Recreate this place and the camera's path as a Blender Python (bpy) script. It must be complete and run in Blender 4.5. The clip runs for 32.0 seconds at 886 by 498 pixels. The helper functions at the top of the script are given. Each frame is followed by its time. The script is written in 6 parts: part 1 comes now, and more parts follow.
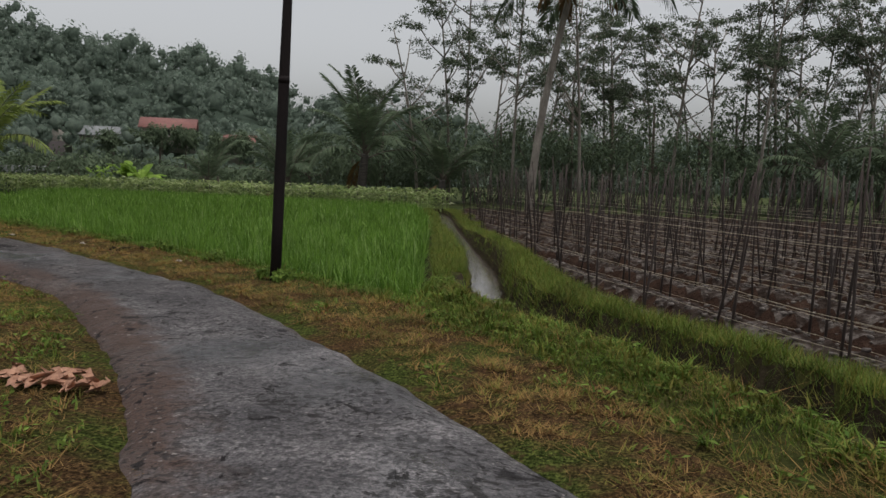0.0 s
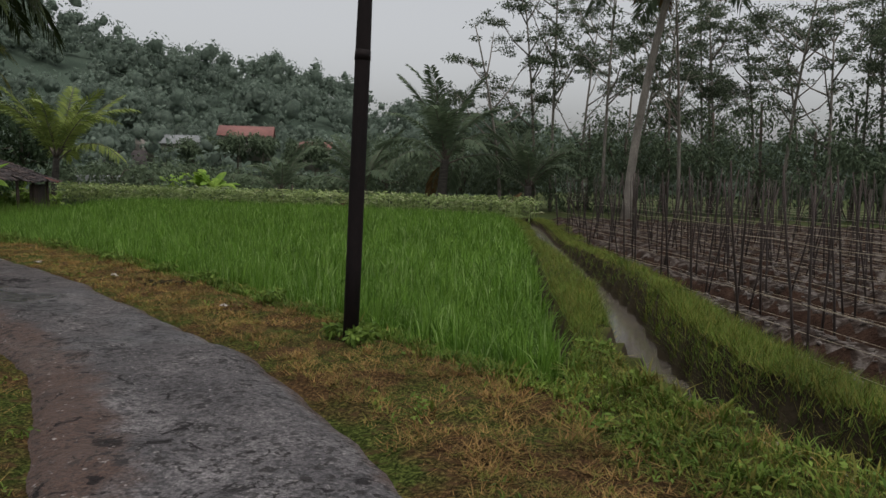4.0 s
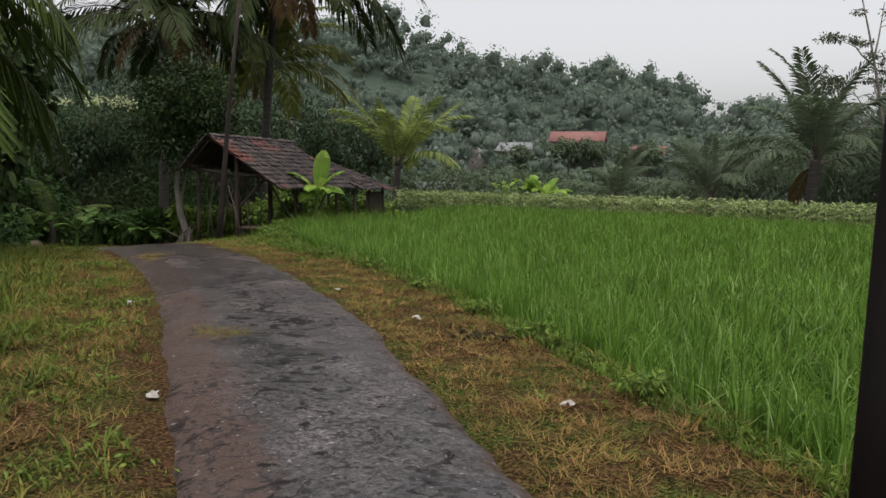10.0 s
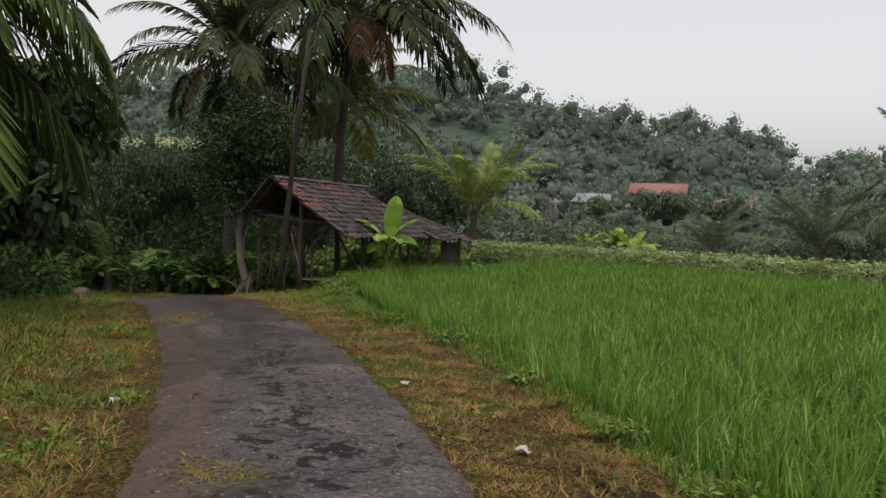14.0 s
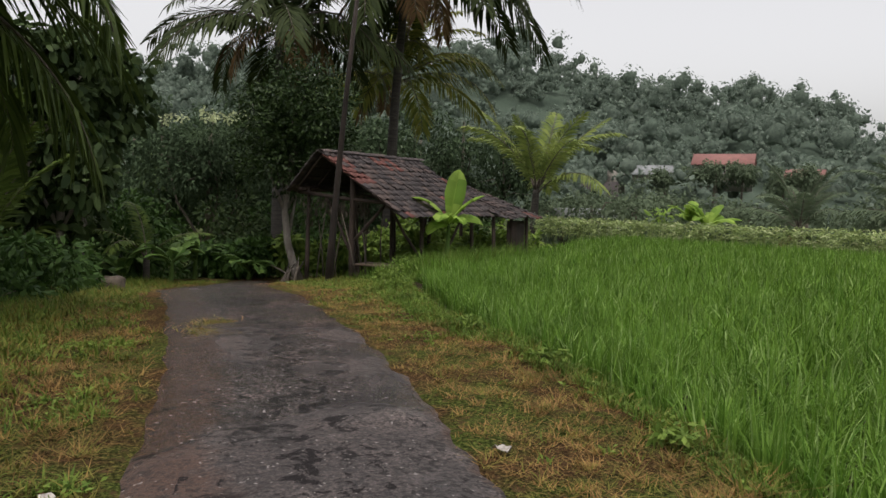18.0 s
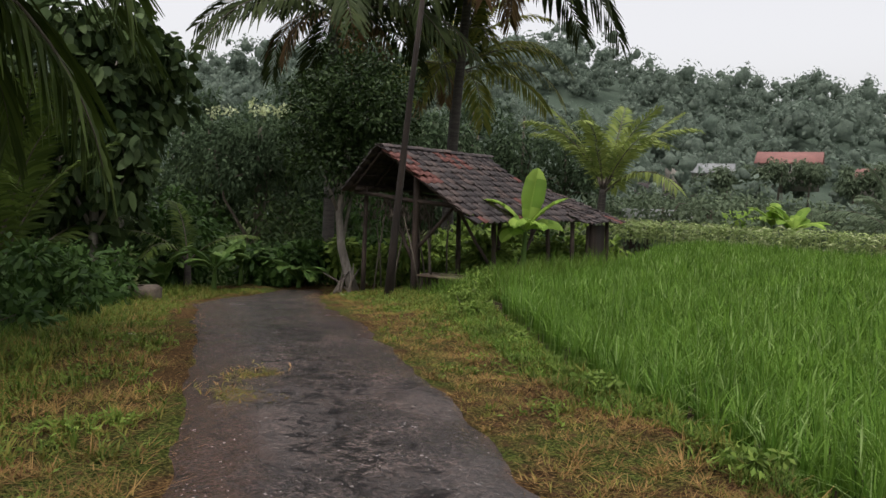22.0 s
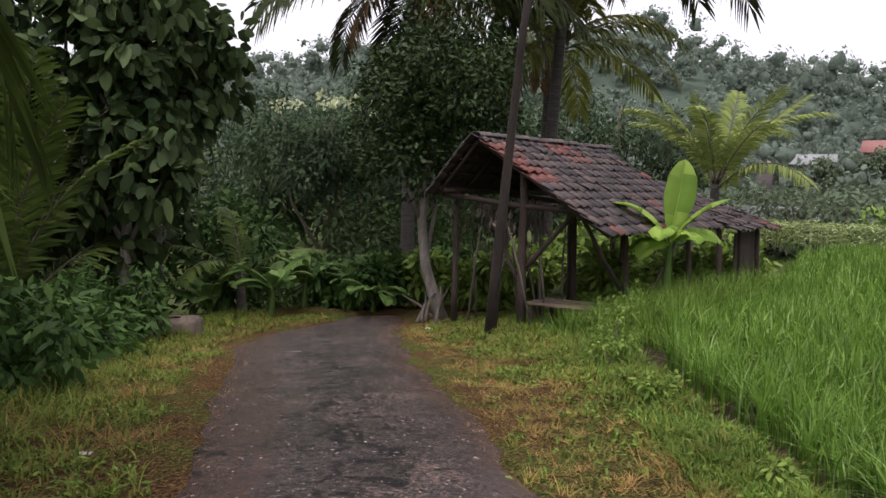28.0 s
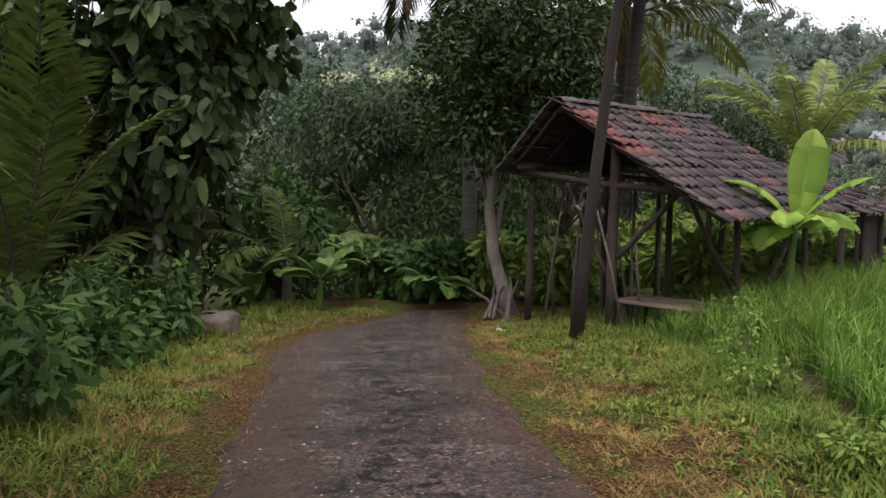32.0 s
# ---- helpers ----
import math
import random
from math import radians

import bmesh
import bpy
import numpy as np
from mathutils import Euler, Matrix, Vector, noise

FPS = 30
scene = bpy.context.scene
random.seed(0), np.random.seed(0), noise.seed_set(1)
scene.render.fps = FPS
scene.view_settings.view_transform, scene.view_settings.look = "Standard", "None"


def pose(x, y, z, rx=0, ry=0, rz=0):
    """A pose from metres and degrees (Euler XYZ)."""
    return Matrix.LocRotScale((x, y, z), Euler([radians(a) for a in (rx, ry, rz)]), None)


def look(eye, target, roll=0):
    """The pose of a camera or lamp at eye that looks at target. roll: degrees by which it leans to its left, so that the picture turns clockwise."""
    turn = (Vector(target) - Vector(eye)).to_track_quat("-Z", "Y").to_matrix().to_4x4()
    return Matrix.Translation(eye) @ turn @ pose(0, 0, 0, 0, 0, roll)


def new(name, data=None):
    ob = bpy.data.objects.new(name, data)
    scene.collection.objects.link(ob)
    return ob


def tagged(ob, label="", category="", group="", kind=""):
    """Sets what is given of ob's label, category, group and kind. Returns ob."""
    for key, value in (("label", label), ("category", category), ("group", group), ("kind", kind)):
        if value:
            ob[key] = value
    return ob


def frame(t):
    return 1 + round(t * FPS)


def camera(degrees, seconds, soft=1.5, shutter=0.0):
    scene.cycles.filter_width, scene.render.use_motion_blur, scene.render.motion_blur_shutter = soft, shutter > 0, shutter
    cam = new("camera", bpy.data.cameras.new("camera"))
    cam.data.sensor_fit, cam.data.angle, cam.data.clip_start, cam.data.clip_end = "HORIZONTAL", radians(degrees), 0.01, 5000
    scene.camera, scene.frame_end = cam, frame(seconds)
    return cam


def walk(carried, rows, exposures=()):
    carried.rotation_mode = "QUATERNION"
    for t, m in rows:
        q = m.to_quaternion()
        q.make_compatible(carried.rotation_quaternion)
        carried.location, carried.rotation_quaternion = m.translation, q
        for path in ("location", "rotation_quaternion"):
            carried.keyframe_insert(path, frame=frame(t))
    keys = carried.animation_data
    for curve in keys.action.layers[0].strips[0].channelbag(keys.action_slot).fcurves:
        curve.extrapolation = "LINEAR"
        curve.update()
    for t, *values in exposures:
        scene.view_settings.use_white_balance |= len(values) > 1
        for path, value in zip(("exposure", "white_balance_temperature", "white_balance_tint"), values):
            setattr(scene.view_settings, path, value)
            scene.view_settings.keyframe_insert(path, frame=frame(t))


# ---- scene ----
cam = camera(58.0, 32.0)
PATH = [
    (0, (1.427, 1.46, 1.17), (1.027, 3.411, 0.99), 1.9),
    (0.5, (1.252, 1.859, 1.183), (0.822, 3.804, 1.001), 1.9),
    (1, (1.095, 2.253, 1.189), (0.632, 4.19, 1.008), 2.0),
    (1.5, (0.929, 2.643, 1.198), (0.438, 4.574, 1.02), 2.1),
    (2, (0.79, 2.99, 1.207), (0.269, 4.913, 1.035), 2.1),
    (2.5, (0.648, 3.339, 1.246), (0.107, 5.257, 1.073), 1.7),
    (4.5, (-0.059, 4.884, 1.25), (-0.669, 6.781, 1.077), 1.5),
    (5, (-0.18, 5.201, 1.236), (-0.841, 7.08, 1.063), 1.7),
    (5.5, (-0.306, 5.437, 1.234), (-1.022, 7.296, 1.061), 1.7),
    (6, (-0.468, 5.722, 1.232), (-1.239, 7.559, 1.058), 1.7),
    (6.5, (-0.596, 5.946, 1.249), (-1.44, 7.75, 1.067), 1.6),
    (7, (-0.759, 6.15, 1.258), (-1.677, 7.917, 1.067), 1.4),
    (7.5, (-0.964, 6.47, 1.248), (-1.96, 8.194, 1.053), 1.1),
    (8, (-1.177, 6.762, 1.237), (-2.247, 8.441, 1.042), 0.9),
    (8.5, (-1.427, 7.048, 1.223), (-2.562, 8.683, 1.03), 0.8),
    (9, (-1.652, 7.304, 1.228), (-2.845, 8.899, 1.038), 0.8),
    (9.5, (-1.91, 7.578, 1.234), (-3.152, 9.134, 1.05), 0.8),
    (10, (-2.149, 7.822, 1.227), (-3.431, 9.347, 1.052), 0.9),
    (10.5, (-2.388, 8.047, 1.23), (-3.701, 9.546, 1.063), 1.0),
    (11, (-2.619, 8.256, 1.239), (-3.953, 9.739, 1.082), 1.1),
    (11.5, (-2.839, 8.441, 1.241), (-4.186, 9.912, 1.097), 1.3),
    (12, (-3.043, 8.641, 1.239), (-4.403, 10.102, 1.11), 1.5),
    (12.5, (-3.251, 8.84, 1.247), (-4.623, 10.291, 1.133), 1.7),
    (13, (-3.576, 9.137, 1.258), (-4.964, 10.574, 1.16), 1.9),
    (13.5, (-3.921, 9.46, 1.263), (-5.326, 10.881, 1.186), 2.1),
    (14, (-4.234, 9.737, 1.275), (-5.654, 11.144, 1.217), 2.2),
    (14.5, (-4.503, 9.96, 1.276), (-5.933, 11.357, 1.225), 2.3),
    (16.5, (-5.346, 10.712, 1.32), (-6.826, 12.053, 1.207), 1.6),
    (17, (-5.638, 10.886, 1.335), (-7.127, 12.214, 1.213), 1.6),
    (17.5, (-6.015, 11.079, 1.332), (-7.512, 12.399, 1.207), 1.5),
    (18, (-6.36, 11.292, 1.307), (-7.868, 12.6, 1.184), 1.4),
    (18.5, (-6.575, 11.408, 1.321), (-8.092, 12.706, 1.196), 1.4),
    (19, (-6.836, 11.538, 1.329), (-8.362, 12.826, 1.204), 1.4),
    (19.5, (-7.105, 11.7, 1.343), (-8.642, 12.973, 1.214), 1.3),
    (20, (-7.395, 11.853, 1.357), (-8.942, 13.113, 1.217), 1.3),
    (20.5, (-7.754, 12.018, 1.365), (-9.309, 13.267, 1.219), 1.4),
    (21, (-8.076, 12.213, 1.376), (-9.642, 13.449, 1.23), 1.5),
    (21.5, (-8.423, 12.364, 1.385), (-9.997, 13.59, 1.246), 1.7),
    (22, (-8.763, 12.51, 1.419), (-10.345, 13.726, 1.284), 1.9),
    (22.5, (-9.101, 12.702, 1.417), (-10.695, 13.904, 1.288), 1.9),
    (23, (-9.424, 12.856, 1.432), (-11.029, 14.043, 1.301), 1.7),
    (23.5, (-9.708, 12.992, 1.456), (-11.326, 14.161, 1.319), 1.3),
    (24, (-9.991, 13.142, 1.456), (-11.619, 14.295, 1.317), 0.9),
    (24.5, (-10.266, 13.266, 1.458), (-11.901, 14.409, 1.322), 0.8),
    (25, (-10.513, 13.278, 1.471), (-12.151, 14.419, 1.338), 1.0),
    (25.5, (-10.726, 13.34, 1.503), (-12.366, 14.477, 1.371), 1.1),
    (27.5, (-12.193, 14.289, 1.525), (-13.871, 15.366, 1.381), 1.0),
    (28, (-12.554, 14.512, 1.503), (-14.242, 15.574, 1.357), 1.0),
    (28.5, (-12.851, 14.702, 1.496), (-14.549, 15.749, 1.344), 1.0),
    (29, (-13.175, 14.857, 1.463), (-14.878, 15.894, 1.309), 1.2),
    (29.5, (-13.434, 14.944, 1.452), (-15.142, 15.972, 1.292), 1.3),
    (30, (-13.702, 15.085, 1.438), (-15.418, 16.1, 1.273), 1.2),
    (30.5, (-13.955, 15.194, 1.433), (-15.678, 16.194, 1.262), 1.1),
    (31, (-14.137, 15.229, 1.451), (-15.869, 16.213, 1.268), 1.2),
    (31.5, (-14.315, 15.3, 1.455), (-16.057, 16.264, 1.264), 0.9),
    (32, (-14.502, 15.369, 1.448), (-16.253, 16.314, 1.25), 0.9),
]
walk(cam, [(t, look(eye, target, roll)) for t, eye, target, roll in PATH],
     exposures=[(0, 0.03, 6500, 10), (5, 0.08, 6500, 10), (10, 0.52, 6600, 11), (16, 0.53, 6700, 12), (19, 0.60, 6700, 12), (21, 0.64, 6650, 12), (26, 0.93, 6500, 18), (32, 1.12, 6450, 21)])

# ---- world and light: dull, overcast late afternoon ----
world = bpy.data.worlds.new("world")
scene.world = world
world.use_nodes = True
wn, wl = world.node_tree.nodes, world.node_tree.links
sky = wn.new("ShaderNodeTexSky")
sky.sky_type, sky.sun_disc = "NISHITA", False
sky.sun_elevation, sky.sun_rotation = radians(76), radians(142)
sky.air_density, sky.dust_density, sky.ozone_density = 1.0, 4.0, 1.0
pale = wn.new("ShaderNodeHueSaturation")
pale.inputs["Saturation"].default_value = 0.16
wl.new(sky.outputs[0], pale.inputs["Color"])
back = wn["Background"]
back.inputs["Strength"].default_value = 0.15
wl.new(pale.outputs[0], back.inputs["Color"])
sun = new("sun", bpy.data.lights.new("sun", "SUN"))
sun.data.energy, sun.data.angle, sun.data.color = 0.55, radians(40), (1.0, 0.95, 0.88)
# light comes from high up, veiled by cloud
sun.matrix_world = look((0, 0, 0), (-0.15, 0.2, -1.0))


# ---- geometry helpers ----
RNG = np.random.default_rng(7)


def mesh_of(name, verts, quads, mats, index=None, smooth=False):
    """A mesh from arrays of vertices (n, 3) and of four-sided faces (m, 4)."""
    verts, quads = np.asarray(verts, np.float32), np.asarray(quads, np.int32)
    me = bpy.data.meshes.new(name)
    me.vertices.add(len(verts))
    me.vertices.foreach_set("co", verts.ravel())
    me.loops.add(quads.size)
    me.loops.foreach_set("vertex_index", quads.ravel())
    me.polygons.add(len(quads))
    me.polygons.foreach_set("loop_start", np.arange(0, quads.size, 4, dtype=np.int32))
    if smooth:
        me.polygons.foreach_set("use_smooth", np.ones(len(quads), bool))
    for m in mats if isinstance(mats, (list, tuple)) else [mats]:
        me.materials.append(m)
    if index is not None:
        me.polygons.foreach_set("material_index", np.asarray(index, np.int32))
    me.update(calc_edges=True)
    me.validate()
    return me


class Bag:
    """Collects pieces of one mesh."""

    def __init__(self):
        self.v, self.f, self.i, self.n = [], [], [], 0

    def add(self, verts, quads, index=0):
        verts, quads = np.asarray(verts, float).reshape(-1, 3), np.asarray(quads, int).reshape(-1, 4)
        self.v.append(verts)
        self.f.append(quads + self.n)
        self.i.append(np.full(len(quads), index))
        self.n += len(verts)
        return self

    def mesh(self, name, mats, smooth=False):
        return mesh_of(name, np.concatenate(self.v), np.concatenate(self.f), mats, np.concatenate(self.i), smooth)


def thing(name, label, category, group="", at=(0, 0, 0), data=None, kind=""):
    ob = new(name, data)
    ob.location = at
    return tagged(ob, label, category, group, kind)


def part(name, data, parent, label=""):
    ob = new(name, data)
    ob.parent = parent
    return tagged(ob, label)


def unit(v):
    v = np.asarray(v, float)
    return v / np.maximum(np.linalg.norm(v, axis=-1, keepdims=True), 1e-9)


def tube(points, radii, sides=8, cap=True):
    """A round bar along points with a radius at each."""
    p, r = np.asarray(points, float), np.broadcast_to(np.asarray(radii, float), (len(points),))
    along = unit(np.gradient(p, axis=0))
    ref = np.where(np.abs(along[:, 2:3]) > 0.9, [[1.0, 0, 0]], [[0, 0, 1.0]])
    a = unit(np.cross(ref, along))
    b = np.cross(along, a)
    ang = np.linspace(0, 2 * np.pi, sides, endpoint=False)
    ring = p[:, None] + r[:, None, None] * (np.cos(ang)[None, :, None] * a[:, None] + np.sin(ang)[None, :, None] * b[:, None])
    v = ring.reshape(-1, 3)
    i, j = np.meshgrid(np.arange(len(p) - 1), np.arange(sides), indexing="ij")
    k = (j + 1) % sides
    q = np.stack([i * sides + j, i * sides + k, (i + 1) * sides + k, (i + 1) * sides + j], -1).reshape(-1, 4)
    if cap:
        n = len(v)
        v = np.concatenate([v, p[:1], p[-1:]])
        s = np.arange(0, sides, 2)
        first = np.stack([np.full(len(s), n), (s + 2) % sides, (s + 1) % sides, s], -1)
        last = np.stack([np.full(len(s), n + 1), (len(p) - 1) * sides + s, (len(p) - 1) * sides + (s + 1) % sides, (len(p) - 1) * sides + (s + 2) % sides], -1)
        q = np.concatenate([q, first, last])
    return v, q


def box(lo, hi, m=None):
    x0, y0, z0 = lo
    x1, y1, z1 = hi
    v = np.array([(x0, y0, z0), (x1, y0, z0), (x1, y1, z0), (x0, y1, z0), (x0, y0, z1), (x1, y0, z1), (x1, y1, z1), (x0, y1, z1)])
    if m is not None:
        v = v @ np.array(m.to_3x3()).T + np.array(m.translation)
    return v, [(0, 3, 2, 1), (4, 5, 6, 7), (0, 1, 5, 4), (1, 2, 6, 5), (2, 3, 7, 6), (3, 0, 4, 7)]


def blades(base, height, width, lean, seg=2, rng=RNG, curl=1.7):
    """Grass blades: bowed strips that narrow to a tip. base (n, 3); the others n numbers each."""
    n = len(base)
    az = rng.uniform(0, 2 * np.pi, n)
    d = np.stack([np.cos(az), np.sin(az), 0 * az], -1)
    s = np.stack([-np.sin(az), np.cos(az), 0 * az], -1)
    u = np.linspace(0, 1, seg + 1)
    up = height[:, None] * (u - 0.5 * np.minimum(lean, 1.2)[:, None] * u**2.4 * 0.8)
    out = (height * lean)[:, None] * u**curl
    mid = base[:, None] + d[:, None] * out[..., None] + np.array([0, 0, 1.0]) * up[..., None]
    w = width[:, None] * np.interp(u, [0, 0.45, 1], [0.7, 1.0, 0.06])
    side = s[:, None] * (w / 2)[..., None]
    v = np.stack([mid - side, mid + side], 2).reshape(n, -1, 3)
    k = np.arange(seg) * 2
    q = np.stack([k, k + 1, k + 3, k + 2], -1)
    return v.reshape(-1, 3), (q[None] + (np.arange(n) * (seg + 1) * 2)[:, None, None]).reshape(-1, 4)


def leaves(pos, way, length, width, normal=None, droop=0.3, fold=0.0, single=False, broad=False):
    """Leaves of two faces, wide in the middle, that start at pos, head along way and droop."""
    n = len(pos)
    way = unit(way)
    if normal is None:
        normal = RNG.normal(size=(n, 3)) + [0, 0, 1.2]
    side = unit(np.cross(way, normal))
    length, width = np.broadcast_to(length, (n,)), np.broadcast_to(width, (n,))
    down = np.array([0, 0, -1.0])
    p0 = pos
    p1 = pos + way * (length * 0.5)[:, None] + down * (droop * length * 0.12)[:, None]
    p2 = pos + way * (length * 0.95)[:, None] + down * (droop * length * 0.5)[:, None]
    w = width[:, None] / 2
    if single:
        v = np.stack([p0, p1 - side * w, p2, p1 + side * w], 1)
        return v.reshape(-1, 3), np.arange(4 * n).reshape(-1, 4)
    if broad:
        p3 = pos + way * (length * 0.22)[:, None] + down * (droop * length * 0.03)[:, None]
        p4 = pos + way * (length * 0.78)[:, None] + down * (droop * length * 0.3)[:, None]
        v = np.stack([p0 - side * w * 0.1, p0 + side * w * 0.1, p3 - side * w * 0.85, p3 + side * w * 0.85, p1 - side * w, p1 + side * w, p4 - side * w * 0.72, p4 + side * w * 0.72, p2 - side * w * 0.06, p2 + side * w * 0.06], 1)
        q = np.array([(0, 1, 3, 2), (2, 3, 5, 4), (4, 5, 7, 6), (6, 7, 9, 8)])
        return v.reshape(-1, 3), (q[None] + (np.arange(n) * 10)[:, None, None]).reshape(-1, 4)
    lift = np.array([0, 0, 1.0]) * (fold * width)[:, None] if fold else 0
    v = np.stack([p0 - side * w * 0.15, p0 + side * w * 0.15, p1 - side * w + lift, p1 + side * w + lift, p2 - side * w * 0.12, p2 + side * w * 0.12], 1)
    q = np.array([(0, 1, 3, 2), (2, 3, 5, 4)])
    return v.reshape(-1, 3), (q[None] + (np.arange(n) * 6)[:, None, None]).reshape(-1, 4)


def inside(pts, poly):
    """Which of the points lie in the polygon."""
    x, y = pts[:, 0], pts[:, 1]
    hit = np.zeros(len(pts), bool)
    for (x0, y0), (x1, y1) in zip(poly, np.roll(poly, -1, axis=0)):
        cross = ((y0 > y) != (y1 > y)) & (x < (x1 - x0) * (y - y0) / (y1 - y0 + 1e-12) + x0)
        hit ^= cross
    return hit


def away(pts, line):
    """Distance of points from a line of corners, and the side (left of its way: positive)."""
    best, side = np.full(len(pts), 1e9), np.zeros(len(pts))
    for a, b in zip(line[:-1], line[1:]):
        ab = b - a
        t = np.clip(((pts - a) @ ab) / (ab @ ab), 0, 1)
        off = pts - (a + t[:, None] * ab)
        d = np.hypot(off[:, 0], off[:, 1])
        near = d < best
        best = np.where(near, d, best)
        side = np.where(near, np.sign(ab[0] * off[:, 1] - ab[1] * off[:, 0]), side)
    return best, side


def smooth_step(x, a, b):
    t = np.clip((x - a) / (b - a), 0, 1)
    return t * t * (3 - 2 * t)


def ripple(x, y, scale, seed=0):
    """Cheap smooth noise, about -1 to 1."""
    g = np.random.default_rng(seed)
    out = 0
    for k in range(5):
        a, p = g.uniform(0, 2 * np.pi), g.uniform(0, 2 * np.pi)
        f = g.uniform(0.6, 1.7) / scale
        out = out + np.sin((x * np.cos(a) + y * np.sin(a)) * f * 2 * np.pi + p)
    return out / 2.6


# ---- materials ----
def nodes_of(name):
    m = bpy.data.materials.new(name)
    m.use_nodes = True
    n, l = m.node_tree.nodes, m.node_tree.links
    return m, n, l, n["Principled BSDF"]


def noise_tex(n, l, scale, detail=4, rough=0.55, stretch=None):
    co = n.new("ShaderNodeTexCoord")
    tex = n.new("ShaderNodeTexNoise")
    tex.inputs["Scale"].default_value, tex.inputs["Detail"].default_value, tex.inputs["Roughness"].default_value = scale, detail, rough
    if stretch:
        mp = n.new("ShaderNodeMapping")
        mp.inputs["Scale"].default_value = stretch
        l.new(co.outputs["Object"], mp.inputs[0])
        l.new(mp.outputs[0], tex.inputs[0])
    else:
        l.new(co.outputs["Object"], tex.inputs[0])
    return tex


def ramp_of(n, l, src, stops):
    r = n.new("ShaderNodeValToRGB")
    e = r.color_ramp.elements
    while len(e) < len(stops):
        e.new(0.5)
    for el, (pos, col) in zip(e, stops):
        el.position, el.color = pos, (*col, 1)
    l.new(src, r.inputs[0])
    return r


def mix_of(n, l, fac, a, b, mode="MIX"):
    m = n.new("ShaderNodeMix")
    m.data_type, m.blend_type = "RGBA", mode
    for src, sock in ((fac, m.inputs[0]), (a, m.inputs[6]), (b, m.inputs[7])):
        if isinstance(src, (int, float)):
            sock.default_value = src
        elif isinstance(src, tuple):
            sock.default_value = (*src, 1)
        else:
            l.new(src, sock)
    return m.outputs[2]


def bump_of(n, l, src, strength, dist, bsdf, after=None):
    b = n.new("ShaderNodeBump")
    b.inputs["Strength"].default_value, b.inputs["Distance"].default_value = strength, dist
    l.new(src, b.inputs["Height"])
    if after:
        l.new(after, b.inputs["Normal"])
    l.new(b.outputs[0], bsdf.inputs["Normal"])
    return b.outputs[0]


def leaf_mat(name, dark, light, rough=0.45, through_light=0.22, spots=None, shine=0.12):
    """Leaves: each island has its own shade between the two, with soft mottling."""
    m, n, l, b = nodes_of(name)
    geo = n.new("ShaderNodeNewGeometry")
    r = ramp_of(n, l, geo.outputs["Random Per Island"], [(0, dark), (0.85, light)] + ([(0.97, spots)] if spots else []))
    tex = noise_tex(n, l, 1.3, 3)
    shade = ramp_of(n, l, tex.outputs[0], [(0.3, (0.7, 0.7, 0.7)), (0.7, (1.2, 1.2, 1.15))])
    col = mix_of(n, l, 1.0, r.outputs[0], shade.outputs[0], "MULTIPLY")
    l.new(col, b.inputs["Base Color"])
    b.inputs["Roughness"].default_value, b.inputs["Specular IOR Level"].default_value = min(1.0, rough + 0.12), shine
    tr = n.new("ShaderNodeBsdfTranslucent")
    l.new(col, tr.inputs[0])
    mx = n.new("ShaderNodeMixShader")
    mx.inputs[0].default_value = through_light
    l.new(b.outputs[0], mx.inputs[1])
    l.new(tr.outputs[0], mx.inputs[2])
    l.new(mx.outputs[0], n["Material Output"].inputs[0])
    return m


def plain_mat(name, stops, scale=6.0, rough=0.8, bump=0.3, dist=0.01, stretch=None, fine=40.0, metal=0.0, spec=0.5):
    """A weathered surface: colour by coarse noise, darkened by fine grain, with relief."""
    m, n, l, b = nodes_of(name)
    a, c = noise_tex(n, l, scale, 5, 0.6, stretch), noise_tex(n, l, fine, 4, 0.6, stretch)
    r = ramp_of(n, l, a.outputs[0], stops)
    g = ramp_of(n, l, c.outputs[0], [(0.3, (0.72, 0.72, 0.72)), (0.7, (1.15, 1.15, 1.15))])
    l.new(mix_of(n, l, 1.0, r.outputs[0], g.outputs[0], "MULTIPLY"), b.inputs["Base Color"])
    b.inputs["Roughness"].default_value, b.inputs["Metallic"].default_value, b.inputs["Specular IOR Level"].default_value = rough, metal, spec
    bump_of(n, l, c.outputs[0], bump, dist, b)
    return m


